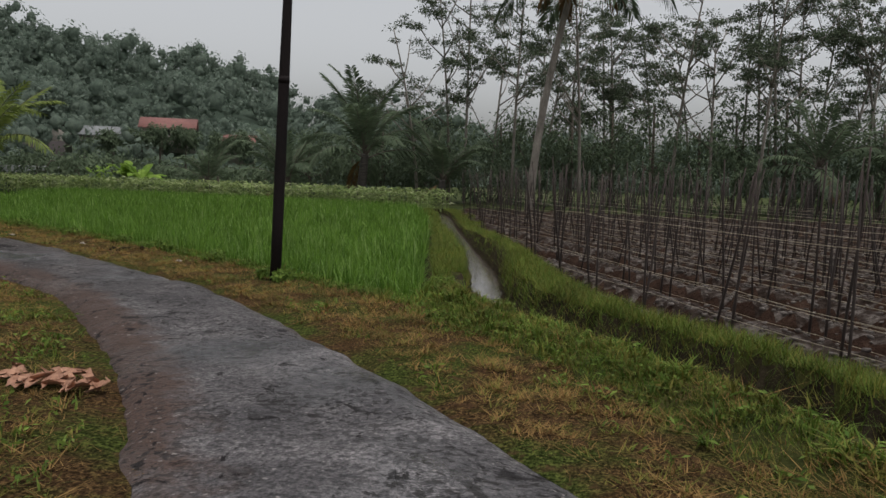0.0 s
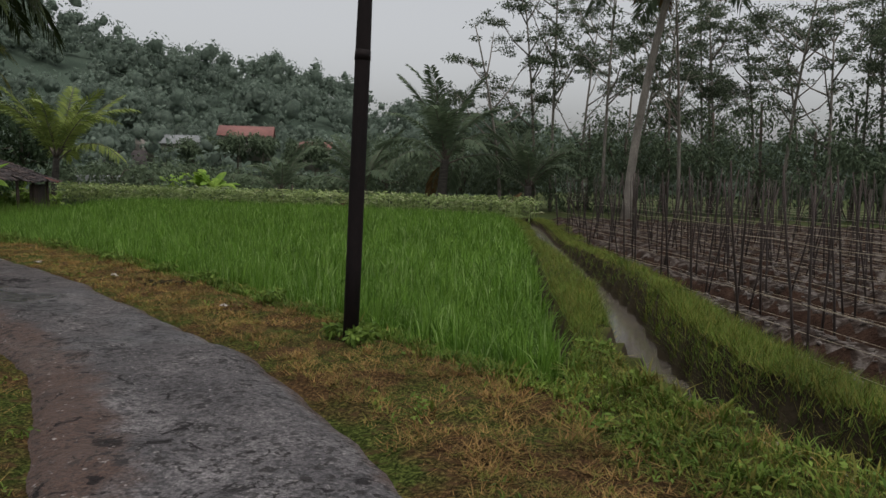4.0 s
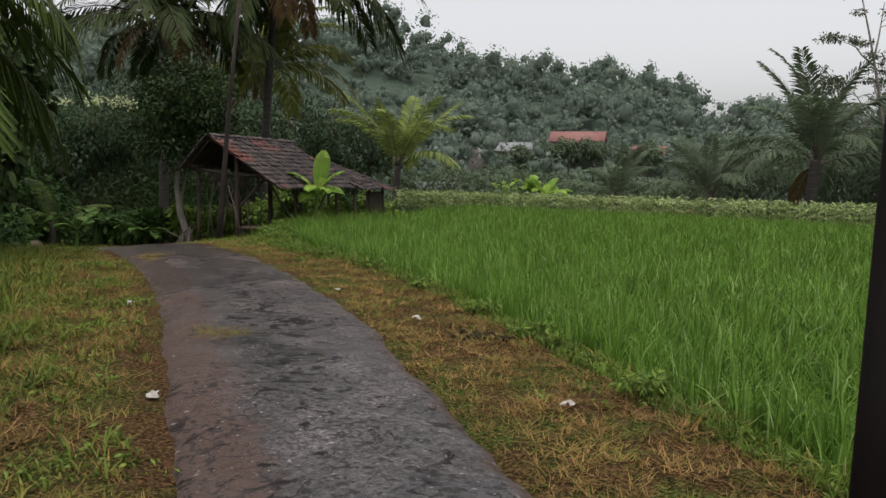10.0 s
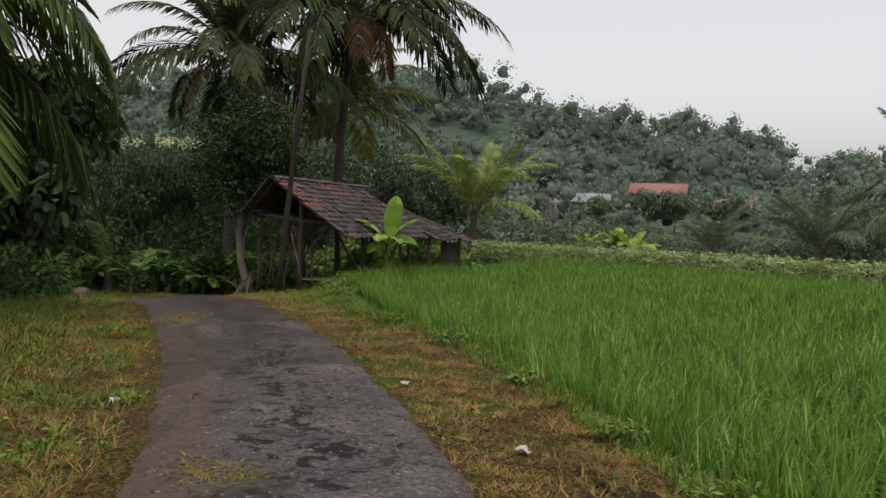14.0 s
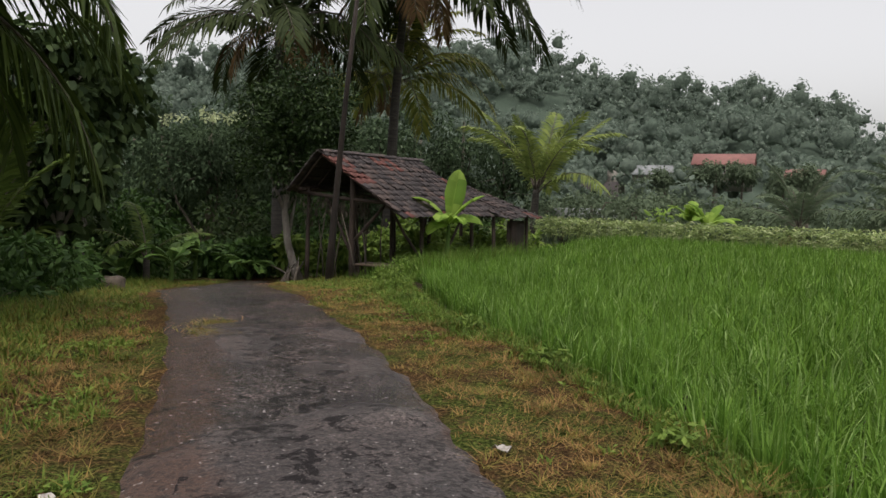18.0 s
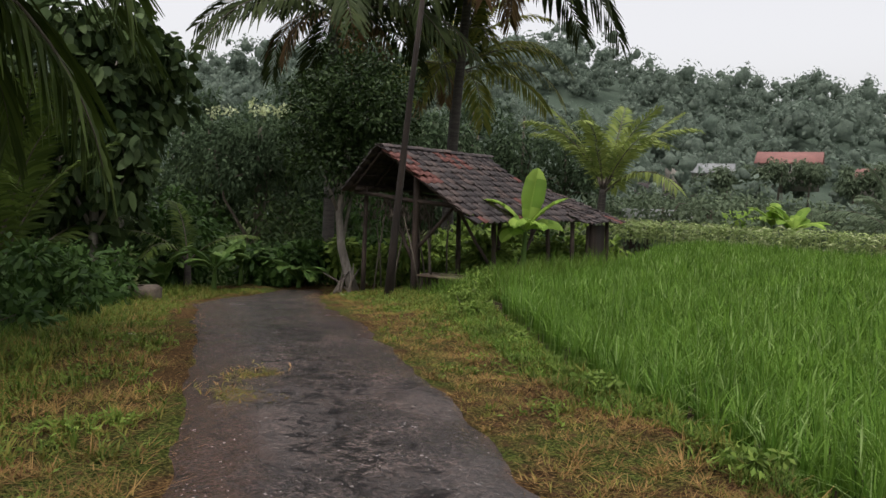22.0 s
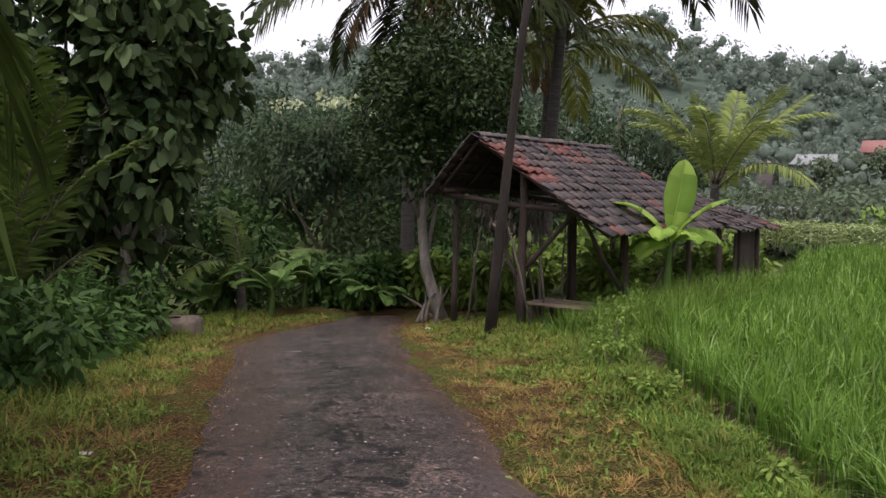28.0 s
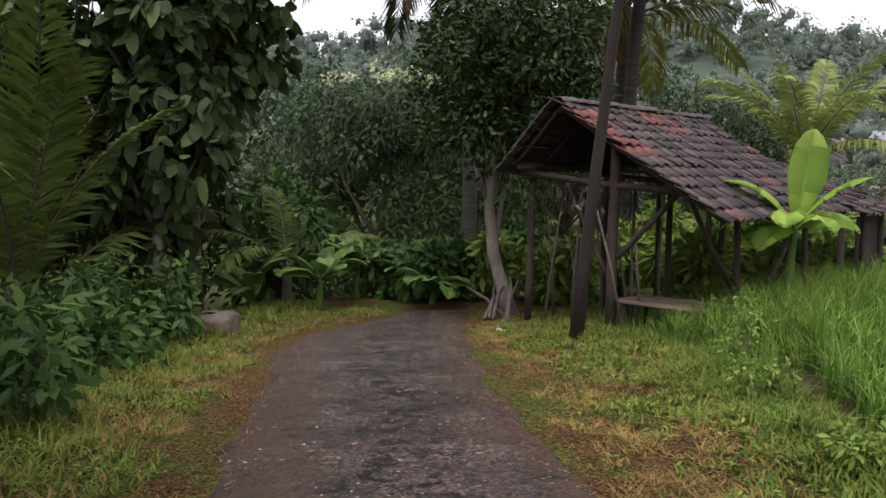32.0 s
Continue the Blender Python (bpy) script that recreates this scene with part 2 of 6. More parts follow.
def road_mat():
    """Old worn asphalt, wet: dark crumbled flecks and pits, pale worn patches, chips, soil washed in from the sides."""
    m, n, l, b = nodes_of("wet_asphalt")
    big, mid, cluster = noise_tex(n, l, 0.55, 3), noise_tex(n, l, 1.8, 5, 0.6), noise_tex(n, l, 1.1, 3, 0.6)
    fleck, pit, grit, chip = noise_tex(n, l, 15.0, 5, 0.65), noise_tex(n, l, 3.4, 6, 0.65), noise_tex(n, l, 55.0, 4, 0.7), noise_tex(n, l, 26.0, 2, 0.4)
    fleck.inputs["Distortion"].default_value, pit.inputs["Distortion"].default_value = 0.35, 0.4
    base = ramp_of(n, l, mid.outputs[0], [(0.32, (0.066, 0.062, 0.063)), (0.5, (0.108, 0.102, 0.101)), (0.66, (0.195, 0.186, 0.182))])
    # drier and greyer near the start, damp and brown further on
    co = n.new("ShaderNodeTexCoord")
    xyz = n.new("ShaderNodeSeparateXYZ")
    l.new(co.outputs["Object"], xyz.inputs[0])
    damp = n.new("ShaderNodeMapRange")
    damp.inputs["From Min"].default_value, damp.inputs["From Max"].default_value = 0.5, -15.0
    l.new(xyz.outputs["X"], damp.inputs["Value"])
    tone = ramp_of(n, l, damp.outputs[0], [(0, (0.78, 0.76, 0.79)), (0.55, (0.45, 0.40, 0.39)), (1, (0.46, 0.325, 0.27))])
    col = mix_of(n, l, 1.0, base.outputs[0], tone.outputs[0], "MULTIPLY")
    grain = ramp_of(n, l, grit.outputs[0], [(0.36, (0.45, 0.45, 0.45)), (0.5, (0.95, 0.95, 0.95)), (0.66, (1.8, 1.78, 1.75))])
    col = mix_of(n, l, 1.0, col, grain.outputs[0], "MULTIPLY")
    stones = noise_tex(n, l, 27.0, 3, 0.6)
    lumps = ramp_of(n, l, stones.outputs[0], [(0.38, (0.42, 0.42, 0.43)), (0.5, (1.0, 1.0, 1.0)), (0.62, (1.4, 1.4, 1.4))])
    col = mix_of(n, l, 1.0, col, lumps.outputs[0], "MULTIPLY")
    # soil from the margins
    att = n.new("ShaderNodeAttribute")
    att.attribute_name = "margin"
    add = n.new("ShaderNodeMath")
    add.operation = "MULTIPLY_ADD"
    add.inputs[1].default_value = 0.9
    l.new(pit.outputs[0], add.inputs[0])
    l.new(att.outputs["Fac"], add.inputs[2])
    soil = ramp_of(n, l, add.outputs[0], [(0.64, (0, 0, 0)), (0.88, (0.95, 0.95, 0.95))])
    dirt = ramp_of(n, l, grit.outputs[0], [(0.35, (0.028, 0.015, 0.011)), (0.65, (0.088, 0.046, 0.030))])
    col = mix_of(n, l, soil.outputs[0], col, dirt.outputs[0])
    # flecks come in swarms
    gate = ramp_of(n, l, cluster.outputs[0], [(0.42, (0.35, 0.35, 0.35)), (0.54, (0.95, 0.95, 0.95))])
    dark = ramp_of(n, l, fleck.outputs[0], [(0.425, (1, 1, 1)), (0.455, (0, 0, 0))])
    flecks = mix_of(n, l, 1.0, dark.outputs[0], gate.outputs[0], "MULTIPLY")
    col = mix_of(n, l, flecks, col, (0.032, 0.029, 0.028))
    hole = ramp_of(n, l, pit.outputs[0], [(0.60, (0, 0, 0)), (0.63, (0.9, 0.9, 0.9))])
    holes = mix_of(n, l, 1.0, hole.outputs[0], gate.outputs[0], "MULTIPLY")
    track = n.new("ShaderNodeAttribute")
    track.attribute_name = "worn"
    pull = n.new("ShaderNodeMath")
    pull.operation = "MULTIPLY_ADD"
    pull.inputs[1].default_value = 0.10
    ragged = noise_tex(n, l, 4.6, 6, 0.7)
    ragged.inputs["Distortion"].default_value = 0.9
    l.new(track.outputs["Fac"], pull.inputs[0])
    l.new(ragged.outputs[0], pull.inputs[2])
    pot = ramp_of(n, l, pull.outputs[0], [(0.615, (0, 0, 0)), (0.635, (0.95, 0.95, 0.95))])
    holes = mix_of(n, l, 1.0, holes, pot.outputs[0], "LIGHTEN")
    col = mix_of(n, l, holes, col, (0.014, 0.012, 0.012))
    dull = mix_of(n, l, 1.0, flecks, holes, "LIGHTEN")
    gloss = n.new("ShaderNodeMapRange")
    gloss.inputs["To Min"].default_value, gloss.inputs["To Max"].default_value = 0.55, 0.10
    l.new(dull, gloss.inputs["Value"])
    l.new(gloss.outputs[0], b.inputs["Specular IOR Level"])
    pale = ramp_of(n, l, chip.outputs[0], [(0.69, (0, 0, 0)), (0.73, (0.6, 0.6, 0.6))])
    l.new(mix_of(n, l, pale.outputs[0], col, (0.36, 0.33, 0.31)), b.inputs["Base Color"])
    # standing wet: thin at the start, a broad film further down the lane
    film = n.new("ShaderNodeMapRange")
    film.inputs["From Min"].default_value, film.inputs["From Max"].default_value = -9.0, -17.0
    film.inputs["To Max"].default_value = 0.29
    l.new(xyz.outputs["X"], film.inputs["Value"])
    soak = n.new("ShaderNodeMath")
    l.new(big.outputs[0], soak.inputs[0])
    l.new(film.outputs[0], soak.inputs[1])
    wet = ramp_of(n, l, soak.outputs[0], [(0.48, (0.85, 0.85, 0.85)), (0.62, (0.18, 0.18, 0.18))])
    l.new(wet.outputs[0], b.inputs["Roughness"])
    swell = noise_tex(n, l, 7.0, 3, 0.6)
    zero = bump_of(n, l, swell.outputs[0], 0.7, 0.035, b)
    hollow = bump_of(n, l, pot.outputs[0], -0.8, 0.02, b, zero)
    first = bump_of(n, l, fleck.outputs[0], 0.6, 0.03, b, hollow)
    second = bump_of(n, l, pit.outputs[0], 0.3, 0.03, b, first)
    third = bump_of(n, l, stones.outputs[0], 0.8, 0.03, b, second)
    bump_of(n, l, grit.outputs[0], 0.7, 0.012, b, third)
    return m


def ground_mat(name, stops, scale, fine, rough=0.9, bump=0.6, dist=0.03):
    return plain_mat(name, stops, scale, max(rough, 0.95), bump, dist, None, fine, 0.0, 0.04)


M_ROAD = road_mat()
def turf_mat():
    """Trodden turf: matted straw and short green, dark earth between, brown soil in places."""
    m, n, l, b = nodes_of("trodden_turf")
    patch, mat_fine, strand, clot = noise_tex(n, l, 1.0, 5, 0.65), noise_tex(n, l, 38.0, 5, 0.7), noise_tex(n, l, 95.0, 3, 0.6, (1, 0.35, 1)), noise_tex(n, l, 9.0, 4, 0.6)
    straw = ramp_of(n, l, mat_fine.outputs[0], [(0.38, (0.02, 0.013, 0.008)), (0.5, (0.062, 0.036, 0.017)), (0.62, (0.16, 0.098, 0.042))])
    green = ramp_of(n, l, mat_fine.outputs[0], [(0.38, (0.015, 0.02, 0.006)), (0.5, (0.045, 0.06, 0.014)), (0.62, (0.12, 0.14, 0.035))])
    where = ramp_of(n, l, patch.outputs[0], [(0.44, (0, 0, 0)), (0.58, (1, 1, 1))])
    col = mix_of(n, l, where.outputs[0], straw.outputs[0], green.outputs[0])
    bare = ramp_of(n, l, clot.outputs[0], [(0.54, (0, 0, 0)), (0.66, (0.8, 0.8, 0.8))])
    col = mix_of(n, l, bare.outputs[0], col, (0.085, 0.047, 0.026))
    lines = ramp_of(n, l, strand.outputs[0], [(0.35, (0.6, 0.6, 0.6)), (0.65, (1.4, 1.4, 1.4))])
    l.new(mix_of(n, l, 1.0, col, lines.outputs[0], "MULTIPLY"), b.inputs["Base Color"])
    b.inputs["Roughness"].default_value, b.inputs["Specular IOR Level"].default_value = 1.0, 0.03
    first = bump_of(n, l, clot.outputs[0], 0.5, 0.05, b)
    bump_of(n, l, mat_fine.outputs[0], 0.9, 0.04, b, first)
    return m


M_VERGE = turf_mat()
M_MUD = ground_mat("paddy_mud", [(0.3, (0.022, 0.017, 0.011)), (0.7, (0.045, 0.036, 0.022))], 1.5, 25, 0.8)
M_SOIL = ground_mat("tilled_soil", [(0.3, (0.020, 0.011, 0.008)), (0.58, (0.045, 0.026, 0.018)), (0.75, (0.085, 0.058, 0.045))], 2.2, 18, 0.8, 0.9, 0.06)
M_BED = ground_mat("crusted_bed_soil", [(0.36, (0.018, 0.012, 0.009)), (0.5, (0.046, 0.034, 0.028)), (0.64, (0.145, 0.125, 0.112))], 5.0, 22, 0.8, 0.9, 0.05)
M_BANK = ground_mat("grassy_bank", [(0.3, (0.030, 0.036, 0.011)), (0.55, (0.055, 0.058, 0.018)), (0.75, (0.085, 0.062, 0.030))], 1.8, 30)
M_FAR = ground_mat("rough_pasture", [(0.3, (0.04, 0.06, 0.02)), (0.7, (0.08, 0.09, 0.035))], 0.2, 6)
M_RICE = leaf_mat("rice_leaf", (0.070, 0.155, 0.020), (0.162, 0.285, 0.044), 0.42, 0.38, (0.30, 0.42, 0.15))
M_GRASS = leaf_mat("green_grass", (0.05, 0.095, 0.014), (0.145, 0.20, 0.036), 0.5, 0.25)
M_STRAW = leaf_mat("cut_dry_grass", (0.135, 0.073, 0.028), (0.325, 0.203, 0.078), 0.7, 0.15)
M_YELLOW = leaf_mat("yellowing_grass", (0.085, 0.092, 0.018), (0.205, 0.19, 0.046), 0.6, 0.2)
M_PALM = leaf_mat("palm_leaflet", (0.045, 0.074, 0.016), (0.105, 0.15, 0.033), 0.4, 0.2)
M_PALM_PALE = leaf_mat("pale_palm_leaflet", (0.135, 0.185, 0.05), (0.28, 0.335, 0.095), 0.45, 0.3)
M_PALM_DARK = leaf_mat("dark_palm_leaflet", (0.028, 0.042, 0.014), (0.065, 0.085, 0.03), 0.5, 0.15)
M_PALM_YELLOW = leaf_mat("yellowing_palm_leaflet", (0.10, 0.13, 0.028), (0.22, 0.22, 0.05), 0.5, 0.25)
M_PALM_DRY = leaf_mat("dry_palm_leaflet", (0.11, 0.065, 0.03), (0.2, 0.13, 0.06), 0.7, 0.1)
M_BANANA = leaf_mat("banana_leaf", (0.17, 0.30, 0.045), (0.32, 0.46, 0.09), 0.35, 0.45)
M_BANANA_DARK = leaf_mat("dull_banana_leaf", (0.06, 0.12, 0.03), (0.13, 0.21, 0.055), 0.35, 0.25)
M_BROAD = leaf_mat("dark_glossy_leaf", (0.012, 0.026, 0.008), (0.034, 0.058, 0.016), 0.35, 0.1, None, 0.12)
M_TEAK = leaf_mat("large_dark_leaf", (0.022, 0.042, 0.015), (0.068, 0.102, 0.036), 0.5, 0.2, None, 0.14)
M_SHRUB = leaf_mat("shrub_leaf", (0.019, 0.046, 0.011), (0.054, 0.104, 0.024), 0.45, 0.2, None, 0.12)
M_SHRUB_LIGHT = leaf_mat("light_shrub_leaf", (0.085, 0.15, 0.028), (0.19, 0.27, 0.055), 0.45, 0.28, None, 0.12)
M_GROVE = leaf_mat("grove_leaf", (0.030, 0.050, 0.026), (0.072, 0.106, 0.056), 0.65, 0.25, None, 0.08)
# Far trees and palms: the paler, greyer leaf colour carries distance haze.
M_WOODS_HAZED = leaf_mat("hazed_woodland_leaf", (0.082, 0.114, 0.072), (0.145, 0.185, 0.115), 0.75, 0.3)
# Haze is put into the hill leaf colour: paler and bluer than near foliage.
M_HILL_HAZED = leaf_mat("hazed_hill_leaf", (0.155, 0.200, 0.162), (0.205, 0.252, 0.208), 0.95, 0.45, None, 0.03)
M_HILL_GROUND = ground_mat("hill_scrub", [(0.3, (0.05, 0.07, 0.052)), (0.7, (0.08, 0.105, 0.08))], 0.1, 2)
# Feathery crowns get some of the distance haze in their leaf colour.
M_FEATHER_HAZED = leaf_mat("hazed_feathery_leaf", (0.075, 0.097, 0.066), (0.13, 0.16, 0.105), 0.8, 0.35, None, 0.08)
M_CORN = leaf_mat("corn_leaf", (0.17, 0.24, 0.08), (0.36, 0.43, 0.19), 0.5, 0.3, (0.5, 0.52, 0.32))
M_FLOWER = leaf_mat("pale_blossom", (0.45, 0.5, 0.27), (0.6, 0.65, 0.42), 0.6, 0.3)
M_BARK = plain_mat("rough_bark", [(0.3, (0.06, 0.048, 0.036)), (0.7, (0.14, 0.115, 0.09))], 4, 0.9, 0.8, 0.03, (1, 1, 0.25), 22)
M_BARK_PALE = plain_mat("pale_bark", [(0.3, (0.15, 0.13, 0.11)), (0.7, (0.30, 0.27, 0.23))], 4, 0.9, 0.6, 0.02, (1, 1, 0.4), 22)
M_PALM_TRUNK = plain_mat("palm_trunk", [(0.3, (0.028, 0.023, 0.02)), (0.7, (0.075, 0.065, 0.056))], 5, 0.9, 0.8, 0.03, (0.3, 0.3, 3.0), 20)
M_POLE = plain_mat("rusty_steel_pole", [(0.35, (0.008, 0.006, 0.006)), (0.6, (0.014, 0.009, 0.009)), (0.75, (0.04, 0.018, 0.013))], 3, 0.75, 0.3, 0.004, (1, 1, 0.3), 60, 0.0, 0.18)
M_TIMBER = plain_mat("dark_weathered_timber", [(0.3, (0.022, 0.014, 0.011)), (0.7, (0.068, 0.045, 0.034))], 5, 0.85, 0.6, 0.01, (1, 1, 0.2), 40)
M_BENCH = plain_mat("weathered_plank", [(0.3, (0.075, 0.048, 0.034)), (0.7, (0.17, 0.12, 0.085))], 5, 0.85, 0.6, 0.01, (0.2, 1, 1), 40)
M_OLD_POLE = plain_mat("blackened_timber", [(0.3, (0.014, 0.010, 0.008)), (0.7, (0.042, 0.029, 0.023))], 5, 0.9, 0.6, 0.01, (1, 1, 0.2), 40)
M_STAKE = plain_mat("weathered_bamboo", [(0.3, (0.018, 0.012, 0.010)), (0.7, (0.052, 0.034, 0.027))], 6, 0.8, 0.4, 0.004, (1, 1, 0.3), 50)
M_CORD = plain_mat("pale_cord", [(0.3, (0.24, 0.20, 0.14)), (0.7, (0.42, 0.37, 0.28))], 20, 0.8, 0.2, 0.002)
M_STONE = plain_mat("rough_stone", [(0.3, (0.20, 0.19, 0.17)), (0.7, (0.36, 0.34, 0.31))], 5, 0.85, 0.7, 0.02)
M_PLASTER = plain_mat("stained_plaster", [(0.3, (0.22, 0.20, 0.17)), (0.7, (0.38, 0.35, 0.31))], 1.5, 0.9, 0.2, 0.01)
M_RED_ROOF = plain_mat("red_tin_roof", [(0.3, (0.19, 0.08, 0.07)), (0.7, (0.28, 0.12, 0.10))], 1.0, 0.7, 0.2, 0.01)
M_GREY_ROOF = plain_mat("grey_sheet_roof", [(0.3, (0.16, 0.17, 0.17)), (0.7, (0.26, 0.27, 0.27))], 1.0, 0.7, 0.2, 0.01)
M_BLOCK = plain_mat("stained_concrete", [(0.3, (0.06, 0.045, 0.034)), (0.7, (0.16, 0.125, 0.095))], 4, 0.9, 0.7, 0.02)
M_DARK = plain_mat("dark_opening", [(0.3, (0.012, 0.012, 0.012)), (0.7, (0.02, 0.02, 0.02))], 1.0, 0.9, 0.1, 0.01)
M_PAPER = plain_mat("pale_litter", [(0.3, (0.26, 0.23, 0.20)), (0.7, (0.46, 0.42, 0.38))], 20, 0.7, 0.2, 0.004)
M_DEAD_LEAF = plain_mat("dead_leaf", [(0.3, (0.24, 0.105, 0.06)), (0.7, (0.47, 0.26, 0.165))], 9, 0.7, 0.4, 0.01)


def tile_mat():
    """Old clay roof tiles: most are black with age, some still red."""
    m, n, l, b = nodes_of("old_clay_tile")
    info = n.new("ShaderNodeObjectInfo")
    tex = noise_tex(n, l, 14, 5, 0.65)
    r = ramp_of(n, l, info.outputs["Random"], [(0, (0.027, 0.021, 0.022)), (0.6, (0.055, 0.044, 0.043)), (0.92, (0.085, 0.06, 0.053))])
    g = ramp_of(n, l, tex.outputs[0], [(0.3, (0.55, 0.55, 0.58)), (0.7, (1.4, 1.35, 1.3))])
    l.new(mix_of(n, l, 1.0, r.outputs[0], g.outputs[0], "MULTIPLY"), b.inputs["Base Color"])
    b.inputs["Roughness"].default_value = 0.75
    bump_of(n, l, tex.outputs[0], 0.5, 0.01, b)
    return m


M_TILE = tile_mat()
M_TILE_RED = plain_mat("red_clay_tile", [(0.3, (0.085, 0.028, 0.023)), (0.7, (0.19, 0.066, 0.05))], 9, 0.75, 0.5, 0.01)


def water_mat():
    m, n, l, b = nodes_of("muddy_water")
    tex = noise_tex(n, l, 5, 3)
    r = ramp_of(n, l, tex.outputs[0], [(0.35, (0.08, 0.07, 0.058)), (0.65, (0.15, 0.13, 0.105))])
    l.new(r.outputs[0], b.inputs["Base Color"])
    b.inputs["Roughness"].default_value = 0.12
    bump_of(n, l, tex.outputs[0], 0.15, 0.01, b)
    return m


M_WATER = water_mat()

# ---- plan ----
ROAD_R = np.array([(9.5, -9), (6.0, -2.5), (3.6, 1.8), (1.4, 5.1), (0.2, 6.6), (-1.8, 8.8), (-3.2, 10.3), (-4.6, 11.2), (-5.9, 12.1), (-8.0, 13.6), (-10.9, 15.2), (-13.0, 16.2), (-15.0, 17.0), (-17.9, 18.2), (-21.1, 19.5), (-22.6, 20.3), (-24.2, 21.1), (-26.2, 22.2), (-27.7, 23.0)])
ROAD_L = np.array([(7.0, -11), (3.4, -4.5), (1.0, 1.2), (-0.7, 4.7), (-2.1, 6.7), (-3.7, 8.4), (-4.6, 9.3), (-5.6, 9.9), (-7.9, 11.2), (-9.2, 11.9), (-11.0, 12.9), (-13.2, 13.95), (-15.2, 14.75), (-17.6, 15.75), (-20.1, 16.6), (-22.4, 17.5), (-24.7, 18.15), (-26.4, 19.3), (-27.9, 21.6)])
RICE = np.array([(-0.7, 10.4), (-1.8, 11.1), (-3.4, 12.3), (-5.3, 13.6), (-6.9, 14.6), (-8.1, 15.4), (-10.5, 16.75), (-12.5, 17.7), (-14.2, 18.2), (-15.2, 18.8), (-16.5, 19.68), (-17.9, 20.55), (-19.4, 21.6), (-21.0, 23.4), (-21.9, 25.5), (-23.0, 28.5), (-27.2, 36), (-29.5, 42.5), (-18, 42.0), (-7.8, 39.5), (-7.0, 37), (-5.2, 31), (-2.8, 20.7), (-1.35, 14.1), (-0.85, 12.0)])
DITCH = np.array([(-7.0, 40.5), (-5.6, 36.0), (-3.95, 28.8), (-2.2, 21.8), (-0.75, 16.0), (-0.32, 13.4), (0.0, 12.0), (0.33, 10.9), (0.95, 9.7), (1.65, 8.75), (2.4, 7.7), (3.2, 6.3), (4.7, 3.6), (8.6, -3.0), (14, -12)])
PLOT = np.array([(-6.2, 41.5), (-4.3, 33.5), (-1.6, 22.5), (0.75, 13.2), (1.75, 10.2), (2.75, 8.7), (3.7, 7.3), (5.5, 4.2), (9.5, -2.5), (30, -2.5), (30, 45), (-6.2, 45)])
WAY_X, WAY_Z = np.array([-60, -30, -27, -25.8, -24.6, -23.0, -21.3, -20.2, -18, -14.6, -10, 0, 20]), np.array([-1.5, -1.38, -1.21, -1.11, -0.97, -0.80, -0.65, -0.53, -0.34, -0.23, -0.25, -0.27, -0.27])
ROAD_MID = (ROAD_R + ROAD_L) / 2


def lane_z(x):
    return np.interp(x, WAY_X, WAY_Z)


def ground(x, y, ripples=True):
    """Height of the bare ground."""
    p = np.stack([np.ravel(x), np.ravel(y)], -1).astype(float)
    z = lane_z(p[:, 0])
    d_mid, side = away(p, ROAD_MID)
    d = d_mid * -side  # to the right of the lane: positive
    z = np.where(d < 0, z - 0.75 * smooth_step(-d, 3.1, 5.2), z)
    z = z + (-0.55 - z) * smooth_step(np.abs(d), 8, 16) * (p[:, 0] > -24)
    d_rice, _ = away(p, np.concatenate([RICE, RICE[:1]]))
    in_rice = inside(p, RICE)
    z = np.where(in_rice, z + (-0.62 - z) * smooth_step(d_rice, -0.02, 0.14), z)
    d_plot, _ = away(p, np.concatenate([PLOT, PLOT[:1]]))
    in_plot = inside(p, PLOT)
    across = p @ np.array([0.90, 0.43])
    rows = np.abs(((across - 6.55) / 1.1) % 1.0 - 0.5) * 2
    bed = -0.68 + 0.26 * smooth_step(rows, 0.15, 0.7) + 0.03 * ripple(p[:, 0], p[:, 1], 0.5, 3) + 0.02 * ripple(p[:, 0], p[:, 1], 0.2, 5)
    z = np.where(in_plot, z + (bed - z) * smooth_step(d_plot, 0.0, 0.35), z)
    d_ditch, _ = away(p, DITCH)
    bank = (1 - smooth_step(d_ditch, 0.6, 1.2)) * (1 - in_plot) * (1 - in_rice) * smooth_step(d_mid, 2.0, 2.6)
    z = z + bank * 0.10
    z = np.where(d_ditch < 0.55, np.minimum(z, -0.80 + 0.72 * smooth_step(d_ditch, 0.21, 0.48)), z)
    if ripples:
        on_lane = smooth_step(np.abs(d), 1.0, 1.5)
        z = z + on_lane * (0.018 * ripple(p[:, 0], p[:, 1], 0.9, 1) + 0.012 * ripple(p[:, 0], p[:, 1], 0.35, 2))
    z = z - 0.05 * (1 - smooth_step(d_mid, 0.8, 1.12))
    return z.reshape(np.shape(x))


def ground_at(x, y):
    return float(ground(np.array([x]), np.array([y]))[0])


# ---- ground: one sheet, fine near the lane ----
def axis_steps(lo, hi, step, reach):
    fine = np.arange(lo, hi + step / 2, step)
    far, s, out = hi, step, []
    while far < reach:
        s *= 1.22
        far += s
        out.append(far)
    near, s, left = lo, step, []
    while near > -reach:
        s *= 1.22
        near -= s
        left.append(near)
    return np.array(left[::-1] + list(fine) + out)


